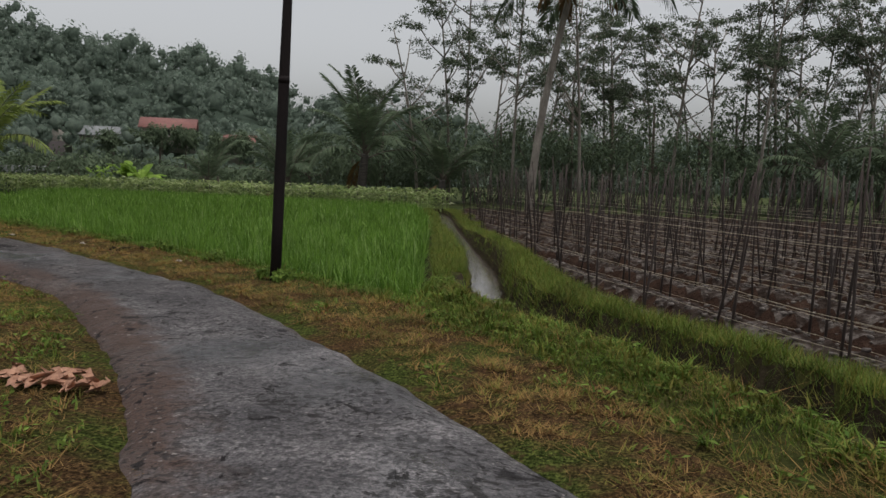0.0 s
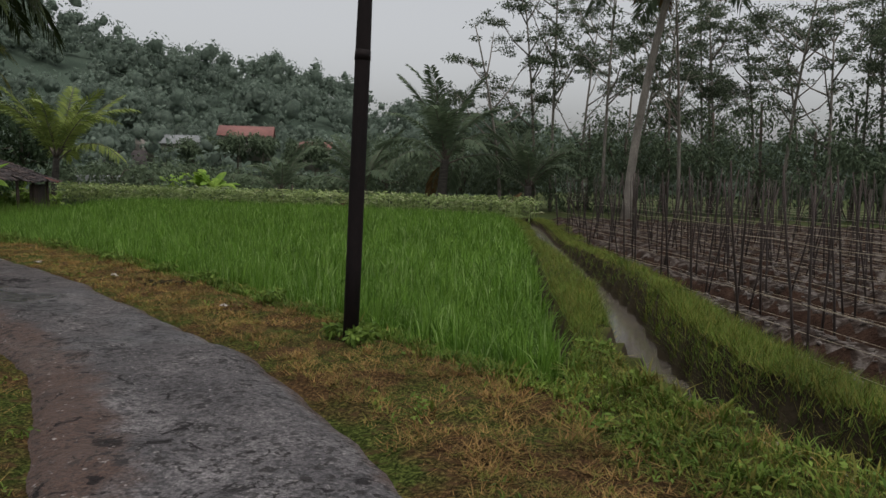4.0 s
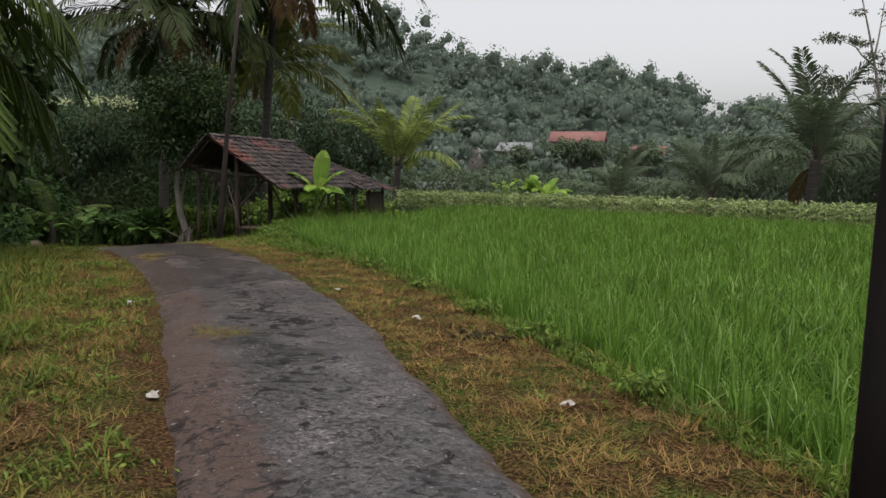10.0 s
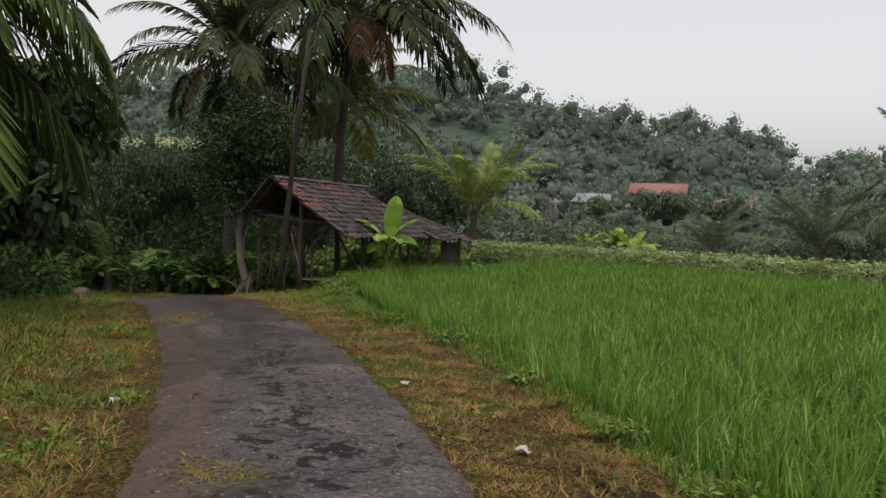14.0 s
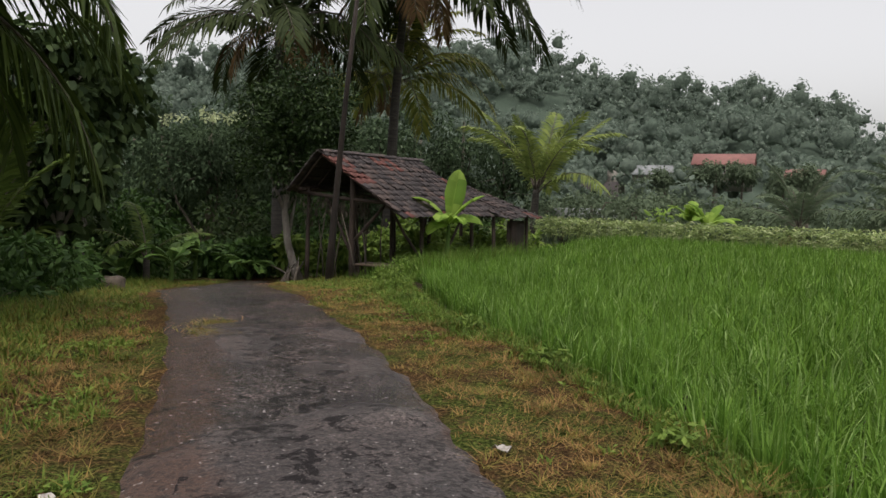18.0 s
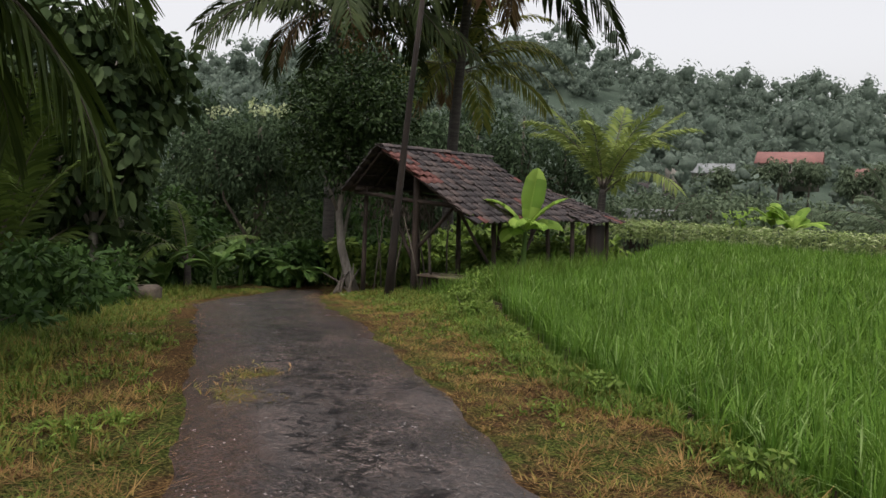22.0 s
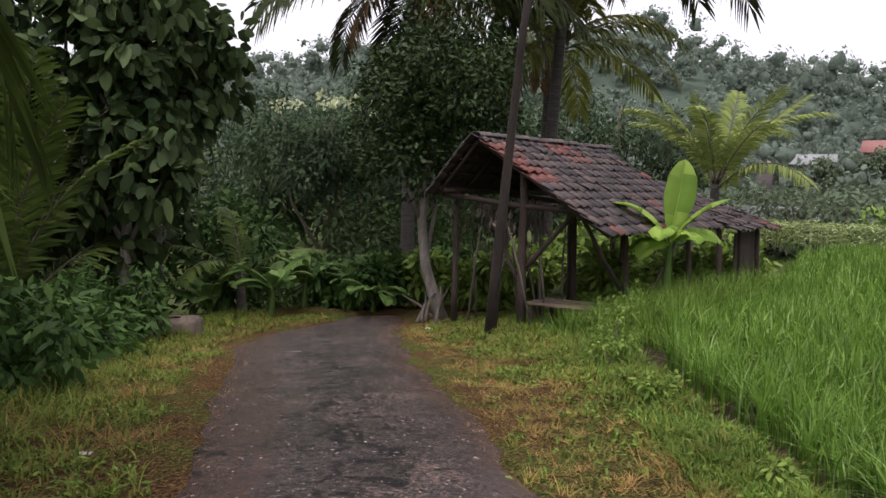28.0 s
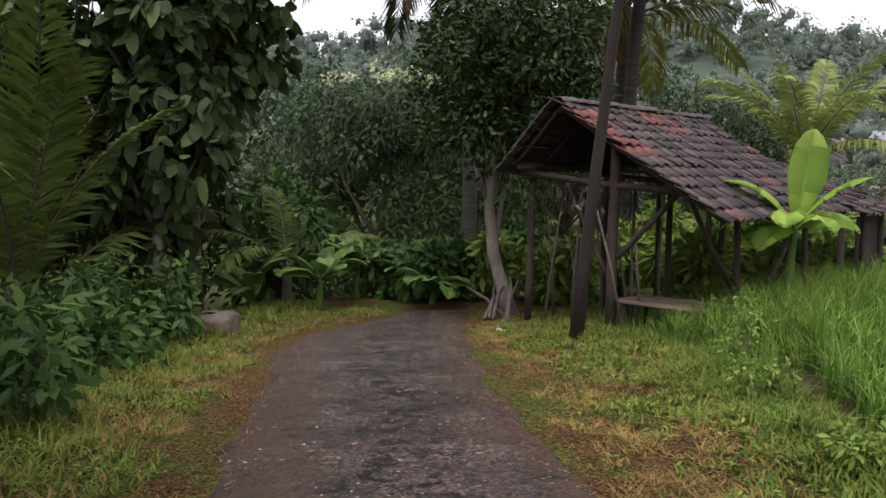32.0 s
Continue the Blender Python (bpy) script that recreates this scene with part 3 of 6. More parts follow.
gx, gy = axis_steps(-29, 12, 0.18, 2500), axis_steps(-1, 40, 0.18, 2500)
GX, GY = np.meshgrid(gx, gy, indexing="ij")
GZ = ground(GX, GY)
nx, ny = GX.shape
ii, jj = np.meshgrid(np.arange(nx - 1), np.arange(ny - 1), indexing="ij")
gq = np.stack([ii * ny + jj, (ii + 1) * ny + jj, (ii + 1) * ny + jj + 1, ii * ny + jj + 1], -1).reshape(-1, 4)
cx, cy = ((GX[:-1, :-1] + GX[1:, 1:]) / 2).ravel(), ((GY[:-1, :-1] + GY[1:, 1:]) / 2).ravel()
cp = np.stack([cx, cy], -1)
d_mid, _ = away(cp, ROAD_MID)
d_ditch, _ = away(cp, DITCH)
gi = np.where(d_mid < 3.6, 0, 4)
gi = np.where(inside(cp, RICE), 1, gi)
bed_row = np.abs(((cp @ np.array([0.90, 0.43]) - 6.55) / 1.1) % 1.0 - 0.5) * 2
gi = np.where(inside(cp, PLOT), np.where(bed_row + 0.12 * ripple(cx, cy, 0.7, 61) > 0.60, 5, 2), gi)
gi = np.where((d_ditch < 1.1) & (gi != 2) & (gi != 5) & (gi != 1) & (d_mid > 1.9), 3, gi)
gi = np.where(d_ditch < 0.46, 1, gi)
ground_ob = thing("ground", "earth ground with grassy verges, mud and tilled soil", "ground", kind="structure",
                  data=mesh_of("ground", np.stack([GX, GY, GZ], -1).reshape(-1, 3), gq, [M_VERGE, M_MUD, M_SOIL, M_BANK, M_FAR, M_BED], gi, True))

# ---- lane ----
def resample(line, n):
    seg = np.r_[0, np.cumsum(np.hypot(*np.diff(line, axis=0).T))]
    s = np.linspace(0, seg[-1], n)
    return np.stack([np.interp(s, seg, line[:, 0]), np.interp(s, seg, line[:, 1])], -1)


def smoothed(line, n, rounds=3):
    p = resample(line, n)
    for _ in range(rounds):
        q = p.copy()
        q[1:-1] = (p[:-2] + 2 * p[1:-1] + p[2:]) / 4
        p = q
    return p


NL, NW = 420, 25
edge_r, edge_l = smoothed(ROAD_R, NL, 12), smoothed(ROAD_L, NL, 12)
wob = np.linspace(0, 60, NL)
edge_r = edge_r + (edge_r - edge_l) * (0.012 * ripple(wob, 0 * wob, 2.3, 11) + 0.008 * ripple(wob, 0 * wob, 0.5, 12))[:, None]
edge_l = edge_l + (edge_l - edge_r) * (0.012 * ripple(wob, 0 * wob, 2.9, 13) + 0.008 * ripple(wob, 0 * wob, 0.5, 14))[:, None]
edge_r, edge_l = edge_r + (edge_r - edge_l) * 0.055, edge_l + (edge_l - edge_r) * 0.04
f = np.linspace(0, 1, NW)
rp = edge_l[:, None] * (1 - f)[None, :, None] + edge_r[:, None] * f[None, :, None]
rz = lane_z(rp[..., 0]) + 0.035 * (1 - (2 * f - 1) ** 4)[None] - 0.10 * (np.abs(2 * f - 1) ** 10)[None]
rz = rz + 0.012 * ripple(rp[..., 0], rp[..., 1], 1.6, 21) + 0.006 * ripple(rp[..., 0], rp[..., 1], 0.45, 22)
ri, rj = np.meshgrid(np.arange(NL - 1), np.arange(NW - 1), indexing="ij")
rq = np.stack([ri * NW + rj, (ri + 1) * NW + rj, (ri + 1) * NW + rj + 1, ri * NW + rj + 1], -1).reshape(-1, 4)[:, ::-1]
road_me = mesh_of("road", np.concatenate([rp, rz[..., None]], -1).reshape(-1, 3), rq, M_ROAD, None, True)
margin = 0.68 * (1 - smooth_step(f, 0.06, 0.46)) + 0.56 * smooth_step(f, 0.84, 0.99)
near_start = smooth_step(rp[..., 0], -3.0, 1.0)
road_me.attributes.new("margin", "FLOAT", "POINT").data.foreach_set("value", (margin[None] * (1 - 0.62 * near_start) + (0.5 * smooth_step(f, 0.66, 0.95) + 0.12 * (1 - smooth_step(f, 0.1, 0.4)))[None] * smooth_step(-rp[..., 0], 15.0, 18.5)).ravel().astype(np.float32))
worn = np.exp(-((f - 0.52) / 0.17) ** 2)
road_me.attributes.new("worn", "FLOAT", "POINT").data.foreach_set("value", (worn[None] * smooth_step(-rp[..., 0], 3.0, 8.0)).ravel().astype(np.float32))
thing("road", "narrow worn asphalt lane, wet and patchy", "road", kind="structure", data=road_me)

# ---- ditch water ----
mid_ditch = smoothed(DITCH, 160, 3)
flow = unit(np.gradient(mid_ditch, axis=0))
off = np.stack([-flow[:, 1], flow[:, 0]], -1)
wv = np.concatenate([np.concatenate([mid_ditch + off * s, np.full((160, 1), -0.66)], -1) for s in (-0.28, -0.1, 0.1, 0.28)])
k = np.arange(159)
wq = np.concatenate([np.stack([a * 160 + k, a * 160 + k + 1, (a + 1) * 160 + k + 1, (a + 1) * 160 + k], -1) for a in range(3)])
thing("ditch_water", "shallow muddy water in the irrigation ditch", "water", kind="structure", data=mesh_of("ditch_water", wv, wq[:, ::-1], M_WATER, None, True))


# ---- plants ----
def frond_mesh(name, length, bend, mats, rng, leaf_len=0.75, pairs=46, droop=0.7, side_spread=0.9, ragged=0.0):
    """A palm frond that leaves the origin along +x, rising and bowing over; leaflets hang from both sides."""
    u = np.linspace(0, 1, 14)
    ang = bend[0] + (bend[1] - bend[0]) * u**1.3
    step = length / 13
    px, pz = np.r_[0, np.cumsum(np.cos(ang[:-1]) * step)], np.r_[0, np.cumsum(np.sin(ang[:-1]) * step)]
    sway = 0.06 * length * rng.normal() * u**2
    spine = np.stack([px, sway, pz], -1)
    bag = Bag().add(*tube(spine, np.interp(u, [0, 0.15, 1], [0.045, 0.028, 0.006]) * length / 4, 5), 1)
    t = np.linspace(0.14, 0.985, pairs)
    t = np.repeat(t, 2) + rng.normal(0, 0.004, pairs * 2)
    lr = np.tile([1, -1], pairs)
    keep = rng.random(len(t)) > ragged
    t, lr = np.clip(t[keep], 0, 1), lr[keep]
    pos = np.stack([np.interp(t, u, spine[:, k]) for k in range(3)], -1)
    tang = unit(np.stack([np.interp(t, u, np.gradient(spine[:, k])) for k in range(3)], -1))
    side = np.stack([0 * t, lr * side_spread, 0 * t], -1)
    way = unit(tang * (0.55 + 0.5 * t)[:, None] + side + rng.normal(0, 0.09, (len(t), 3)) + np.array([0, 0, 0.12]))
    ln = leaf_len * np.interp(t, [0.1, 0.3, 0.65, 1], [0.6, 1.0, 0.95, 0.45]) * rng.uniform(0.85, 1.1, len(t))
    bag.add(*leaves(pos, way, ln, 0.068 * leaf_len / 0.75 * rng.uniform(0.8, 1.2, len(t)), np.cross(way, side) * -lr[:, None] + [0, 0, 0.3], droop), 0)
    return bag.mesh(name, mats)


FRONDS = {}


def fronds_of(kind, mat, length, leaf_len, count=3):
    """A few fronds of a kind, each arched in another way, to share between palms."""
    if kind not in FRONDS:
        rng = np.random.default_rng(len(FRONDS) + 40)
        arches = ((1.35, 0.45), (1.1, -0.2), (0.75, -0.75), (0.3, -1.25), (-0.2, -1.5))
        FRONDS[kind] = [[frond_mesh("frond", length, (a + rng.normal(0, 0.07), b + rng.normal(0, 0.12)), [mat, M_BARK], rng, leaf_len, droop=0.5 + 0.25 * n) for _ in range(count)] for n, (a, b) in enumerate(arches)]
    return FRONDS[kind]


def palm(label, at, height, kind, mat, n=16, length=3.4, leaf_len=0.75, lean=(0, 0), radius=0.16, seed=1, levels=(0, 1, 2, 3), dry=0, scale=1.0, group="palms", bark=M_PALM_TRUNK):
    """A coconut palm: a ringed trunk and single fronds round its head."""
    rng = np.random.default_rng(seed)
    root = thing("coconut_palm", label, "palm tree", group, at)
    u = np.linspace(0, 1, 12)
    line = np.stack([lean[0] * u**1.6, lean[1] * u**1.6, height * u - 0.15 * (1 - u)], -1)
    trunk = tube(line, radius * np.interp(u, [0, 0.08, 0.3, 1], [1.5, 1.1, 0.95, 0.75]), 10)
    part("trunk", mesh_of("trunk", *trunk, bark, None, True), root)
    top = Vector(line[-1])
    kinds = fronds_of(kind, mat, length, leaf_len)
    az = rng.uniform(0, 6.28)
    for k in range(n):
        level = levels[int(k * len(levels) / n)]
        az += 2.4 + rng.normal(0, 0.15)
        data = kinds[level][rng.integers(len(kinds[level]))]
        fr = part("frond", data, root)
        fr.matrix_basis = Matrix.LocRotScale(top + Vector((0, 0, -0.02 * k)), Euler((rng.normal(0, 0.15), rng.normal(0, 0.1), az)), Vector((1, 1, 1)) * scale * rng.uniform(0.85, 1.1))
    for k in range(dry):
        az += 1.9
        data = fronds_of("dry", M_PALM_DRY, 2.6, 0.6)[4][rng.integers(3)]
        fr = part("frond", data, root, "dry brown hanging frond")
        fr.matrix_basis = Matrix.LocRotScale(top - Vector((0, 0, 0.25)), Euler((0, 0, az)), Vector((1, 1, 1)) * scale * 0.9)
    return root


def banana_leaf_mesh(name, length, width, bend, mat, rng, torn=0.3):
    """A broad blade along +x, with a midrib, waving edges and tears."""
    n = 18
    u = np.linspace(0, 1, n)
    ang = bend[0] + (bend[1] - bend[0]) * u**1.4
    p = np.stack([np.cumsum(np.cos(ang)) * length / n, 0 * u, np.cumsum(np.sin(ang)) * length / n], -1)
    p -= p[0]
    nor = np.stack([-np.sin(ang), 0 * u, np.cos(ang)], -1)
    w = width / 2 * np.interp(u, [0, 0.10, 0.18, 0.5, 0.8, 0.95, 1], [0.04, 0.05, 0.55, 1, 0.9, 0.45, 0.08])
    bag = Bag()
    bag.add(*tube(p, np.interp(u, [0, 1], [0.022, 0.004]) * max(length, 0.8), 5), 1)
    for s in (1, -1):
        start = 0
        while start < n - 1:
            end = min(n - 1, start + (int(rng.integers(1, 4)) if rng.random() < torn else int(rng.integers(4, 9))))
            idx = np.arange(start, end + 1)
            sag = -rng.uniform(0.05, 0.35) * (1 if torn > 0.1 else 0.4)
            inner = p[idx]
            outer = inner + np.array([0, s, 0]) * w[idx][:, None] + nor[idx] * (w[idx] * (0.25 + sag))[:, None]
            half = inner + np.array([0, s, 0]) * w[idx][:, None] * 0.55 + nor[idx] * (w[idx] * 0.28)[:, None]
            if end - start < 4:
                outer[-1] -= np.array([0.25 * w[idx[-1]], 0, 0])
            m = len(idx)
            k = np.arange(m - 1)
            bag.add(np.concatenate([inner, half, outer]), np.concatenate([np.stack([k, k + 1, m + k + 1, m + k], -1), np.stack([m + k, m + k + 1, 2 * m + k + 1, 2 * m + k], -1)]), 0)
            start = end
    return bag.mesh(name, [mat, mat], True)


def banana(label, at, height, specs, mat, seed=1, stems=1, scale=1.0, group="", lean=0.0):
    """A banana plant: sheathed stem and single leaves. specs: (turn, length, width, first and last slope, tearing)."""
    rng = np.random.default_rng(seed)
    root = thing("banana_plant", label, "banana plant", group, at)
    u = np.linspace(0, 1, 7)
    for s in range(stems):
        dx, dy = (0, 0) if s == 0 else rng.uniform(-0.3, 0.3, 2)
        part("stem", mesh_of("stem", *tube(np.stack([dx + 0.05 * u, dy + 0.03 * u, height * u - 0.1], -1), np.interp(u, [0, 1], [0.09, 0.04]) * scale, 9), M_BANANA_DARK, None, True), root, "green sheathed stem")
    for k, (turn, length, width, a, b, torn) in enumerate(specs):
        lf = part("leaf", banana_leaf_mesh("leaf", length * scale, width * scale, (a, b), mat, rng, torn), root)
        lf.matrix_basis = Matrix.LocRotScale(Vector((0.05, 0.03, height - 0.12 - 0.3 * rng.random() * (torn > 0.05))), Euler((lean if k == 0 else rng.normal(0, 0.2), 0, radians(turn))), None)
    return root


def many_banana_specs(rng, n, length=1.5, width=0.45, torn=0.5):
    return [(rng.uniform(0, 360), length * rng.uniform(0.7, 1.1), width * rng.uniform(0.8, 1.1), rng.uniform(0.6, 1.3), rng.uniform(-0.8, 0.4), torn) for _ in range(n)]


def cloud(rng, centres, radii, count, length, width, droop=0.5, shell=0.55, flat=1.0, single=False, broad=False):
    """Leaves scattered through rounded clumps, facing outwards and hanging."""
    c = rng.integers(0, len(centres), count)
    d = unit(rng.normal(size=(count, 3)))
    r = radii[c] * (shell + (1 - shell) * rng.random(count) ** 0.6) * rng.uniform(0.75, 1.12, count)
    pos = centres[c] + d * r[:, None] * np.array([1, 1, flat])
    loose, turn = (0.85, 0.85) if broad else (0.5, 0.35)
    way = unit(d * 0.8 + rng.normal(0, loose, (count, 3)) + np.array([0, 0, -droop]))
    return leaves(pos, way, length * rng.uniform(0.95 - 0.5 * loose, 1.25, count), width * rng.uniform(0.75, 1.2, count), d + rng.normal(0, turn, (count, 3)) + [0, 0, 0.4], droop, 0.0, single, broad)


def clumps(rng, centre, size, n, r):
    """Centres and radii of n clumps in an uneven rounded mass."""
    d = unit(rng.normal(size=(n, 3)))
    c = np.asarray(centre) + d * np.asarray(size) * (rng.random(n) ** 0.45)[:, None]
    return c, r * rng.uniform(0.6, 1.25, n)


def tree(name, label, at, trunk_line, trunk_r, centre, size, n_clumps, clump_r, count, leaf, mat, bark=M_BARK, seed=1, category="tree", group="", droop=0.5, branches=9, sides=10, single=False, broad=False):
    """A tree: tapered trunk with limbs, and a crown of leaves in uneven clumps."""
    rng = np.random.default_rng(seed)
    root = thing(name, label, category, group, at)
    line = np.asarray(trunk_line, float)
    u = np.linspace(0, 1, len(line))
    bag = Bag().add(*tube(line, trunk_r * np.interp(u, [0, 0.1, 1], [1.35, 1.0, 0.5]), sides))
    cc, cr = clumps(rng, centre, size, n_clumps, clump_r)
    for k in range(min(branches, len(cc))):
        a = line[int(len(line) * rng.uniform(0.55, 0.95)) - 1]
        mid = (a + cc[k]) / 2 + rng.normal(0, 0.08, 3) * np.linalg.norm(size) + [0, 0, 0.1]
        bag.add(*tube([a, (a + mid) / 2, mid, cc[k]], trunk_r * np.array([0.45, 0.38, 0.28, 0.1]), 6))
    part("trunk", bag.mesh("trunk", bark, True), root)
    v, q = cloud(rng, cc, cr, count, leaf[0], leaf[1], droop, single=single, broad=broad)
    part("crown", mesh_of("crown", v, q, mat), root)
    return root


def shrub(label, at, size, count, leaf, mat, seed, name="shrub", group="undergrowth", category="shrub", n=14, droop=0.3):
    rng = np.random.default_rng(seed)
    c, r = clumps(rng, (0, 0, size[2] * 0.5), np.array(size) * [0.8, 0.8, 0.45], n, min(size) * 0.38)
    c[:, 2] = np.maximum(c[:, 2], 0.12)
    v, q = cloud(rng, c, r, count, leaf[0], leaf[1], droop, 0.35)
    v[:, 2] = np.maximum(v[:, 2], 0.0)
    root = thing(name, label, category, group, at)
    part("foliage", mesh_of("foliage", v, q, mat), root)
    stems = Bag()
    for k in range(6):
        a = rng.normal(0, 0.15, 2) * size[:2]
        stems.add(*tube([(a[0] * 0.3, a[1] * 0.3, -0.1), (a[0], a[1], size[2] * 0.3), tuple(c[k % n])], np.array([0.025, 0.018, 0.006]) * min(1, size[2] * 1.2), 5))
    part("stems", stems.mesh("stems", M_BARK), root)
    return root


# rice: tufts in rows, thick near the lane
def scatter(poly, step, jitter, rng):
    lo, hi = poly.min(0), poly.max(0)
    x, y = np.meshgrid(np.arange(lo[0], hi[0], step), np.arange(lo[1], hi[1], step), indexing="ij")
    p = np.stack([x.ravel(), y.ravel()], -1)
    p = p + rng.uniform(-jitter, jitter, p.shape)
    return p[inside(p, poly)]


rng = np.random.default_rng(5)
tuft = scatter(RICE, 0.225, 0.075, rng)
tuft = tuft[(away(tuft, RICE[:17])[0] > np.interp(tuft[:, 0], [-16.0, -12.5, -10.0, -5.0], [0.40, 0.46, 0.18, 0.07])) & (away(tuft, np.concatenate([RICE[19:], RICE[:1]]))[0] > 0.13)]
d_edge, _ = away(tuft, ROAD_MID)
rice_bag = Bag()
for near, per, seg in (((0, 4.6), 23, 4), ((4.6, 9), 15, 3), ((9, 60), 7, 2)):
    t = tuft[(d_edge >= near[0]) & (d_edge < near[1])]
    b = np.repeat(t, per, axis=0) + rng.normal(0, 0.030, (len(t) * per, 2))
    z = np.full(len(b), -0.63)
    h = rng.uniform(0.40, 0.70, len(b)) * (1 + 0.07 * np.repeat(ripple(t[:, 0], t[:, 1], 2.0, 31), per))
    w = rng.uniform(0.011, 0.023, len(b)) * (1.0 if near[0] < 4 else 1.5 if near[0] < 9 else 2.4)
    upright = np.repeat(np.interp(away(t, RICE[:17])[0], [0.3, 0.8], [0.6, 1.0]), per)
    rice_bag.add(*blades(np.c_[b, z], h * np.interp(upright, [0.6, 1.0], [1.12, 1.0]), w, rng.gamma(2.0, 0.25, len(b)) * upright, seg, rng, 2.8))
thing("rice_crop", "bright green young rice standing in a paddy", "rice", kind="stuff", data=rice_bag.mesh("rice_crop", M_RICE))

# grass of the verges and banks
def strip_points(n, lo, hi, rng, x_range=(-28, 6)):
    """Random places beside the lane, lo to hi metres right of its middle."""
    mid = resample(ROAD_MID, 900)
    nor = unit(np.gradient(mid, axis=0))
    nor = np.stack([nor[:, 1], -nor[:, 0]], -1)
    ok = np.where((mid[:, 0] > x_range[0]) & (mid[:, 0] < x_range[1]) & (mid[:, 1] > -2))[0]
    k = rng.choice(ok, n)
    p = mid[k] + nor[k] * rng.uniform(lo, hi, n)[:, None] + rng.normal(0, 0.03, (n, 2))
    return p


def lay_grass(name, label, p, h, w, lean, mats, share, seed, seg=2, per=1):
    """Blades at places p; with per above 1 each place carries a tuft, whose blades are of one kind."""
    g = np.random.default_rng(seed)
    pick = np.repeat(np.where(g.random(len(p)) < share, 0, 1), per)
    stray = g.random(len(pick)) < 0.12
    pick = np.where(stray, 1 - pick, pick)
    p, h, w, lean = (np.repeat(a, per, axis=0) for a in (p, h, w, lean))
    if per > 1:
        p = p + g.normal(0, 0.022, p.shape)
        h, lean = h * g.uniform(0.55, 1.15, len(h)), lean * g.uniform(0.4, 1.3, len(h))
    z = ground(p[:, 0], p[:, 1]) - 0.01
    v, q = blades(np.c_[p, z], h, w, lean, seg, g)
    thing(name, label, "grass", kind="stuff", data=mesh_of(name, v, q, mats, np.repeat(pick, seg)))


def verge_keep(p):
    d, side = away(p, ROAD_MID)
    width = np.hypot(*(ROAD_R - ROAD_L).T)
    half = np.interp(-p[:, 0], -ROAD_MID[:, 0], width) / 2
    dd, _ = away(p, DITCH)
    bare = np.where(side > 0, 0.13, 0.04)
    return (d > half * 0.96 + bare + 0.10 * ripple(p[:, 0], p[:, 1], 0.6, 9) + 0.08 * ripple(p[:, 0], p[:, 1], 0.2, 10)) & ~inside(p, RICE) & ~inside(p, PLOT) & (dd > np.where((p[:, 1] > 9.8) & (p[:, 1] < 13), 0.62, 0.45))


p = np.concatenate([strip_points(44000, 0.8, 3.6, rng), strip_points(35000, -4.0, -0.8, rng)])
p = p[verge_keep(p)]
d, side = away(p, ROAD_MID)
clump = ripple(p[:, 0], p[:, 1], 0.55, 71) + 0.7 * ripple(p[:, 0], p[:, 1], 0.22, 72)
keep = rng.random(len(p)) < 0.62 + 0.35 * clump
p, d, side, clump = p[keep], d[keep], side[keep], clump[keep]
patch = ripple(p[:, 0], p[:, 1], 1.9, 17) + 0.5 * ripple(p[:, 0], p[:, 1], 0.6, 18)
wet_side = smooth_step(d, 1.75, 2.6)
dry = 0.75 * patch + rng.normal(0, 0.5, len(p)) - 0.8 * wet_side + 0.25 * (p[:, 0] < -4) - 0.55 * (side < 0) * (p[:, 0] < -13) * (d > 1.75) - 0.3 * (p[:, 0] > 0) - 0.35 * (p[:, 0] < -16) + (0.45 + 0.55 * (p[:, 0] > -13)) * (side < 0) * (d < 2.25) - 0.35 * (side > 0) * (p[:, 0] < -5) > -0.4
tall = (1 + 0.3 * np.clip(clump, -1, 1.5)) * np.where((side > 0) & (p[:, 0] < -6), 1.65, 1.0) * (0.7 + 0.6 * wet_side)
h = np.where(dry, rng.uniform(0.05, 0.13, len(p)), rng.uniform(0.05, 0.13, len(p))) * tall
lay_grass("cut_grass", "short cut grass, dry and straw-coloured on the verges", p[dry], h[dry], rng.uniform(0.008, 0.016, dry.sum()), rng.uniform(1.0, 2.2, dry.sum()), [M_STRAW, M_YELLOW], 0.68, 3, 1, 8)
lay_grass("verge_grass", "short green grass on the verges", p[~dry], h[~dry], rng.uniform(0.009, 0.018, (~dry).sum()), rng.uniform(0.4, 1.5, (~dry).sum()), [M_GRASS, M_YELLOW], 0.66, 4, 2, 5)
low = p[~dry][rng.random((~dry).sum()) < 0.45]
low = np.repeat(low, 3, axis=0) + rng.normal(0, 0.035, (3 * len(low), 2))
way = np.stack([rng.normal(0, 1, len(low)), rng.normal(0, 1, len(low)), rng.uniform(0.1, 0.9, len(low))], -1)
v, q = leaves(np.c_[low, ground(low[:, 0], low[:, 1]) + rng.uniform(0.01, 0.06, len(low))], way, rng.uniform(0.04, 0.09, len(low)), rng.uniform(0.014, 0.026, len(low)), None, 0.4, 0.0, True)
thing("creeping_weeds", "low creeping leafy weeds in the verge grass", "weeds", kind="stuff", data=mesh_of("creeping_weeds", v, q, M_SHRUB_LIGHT))

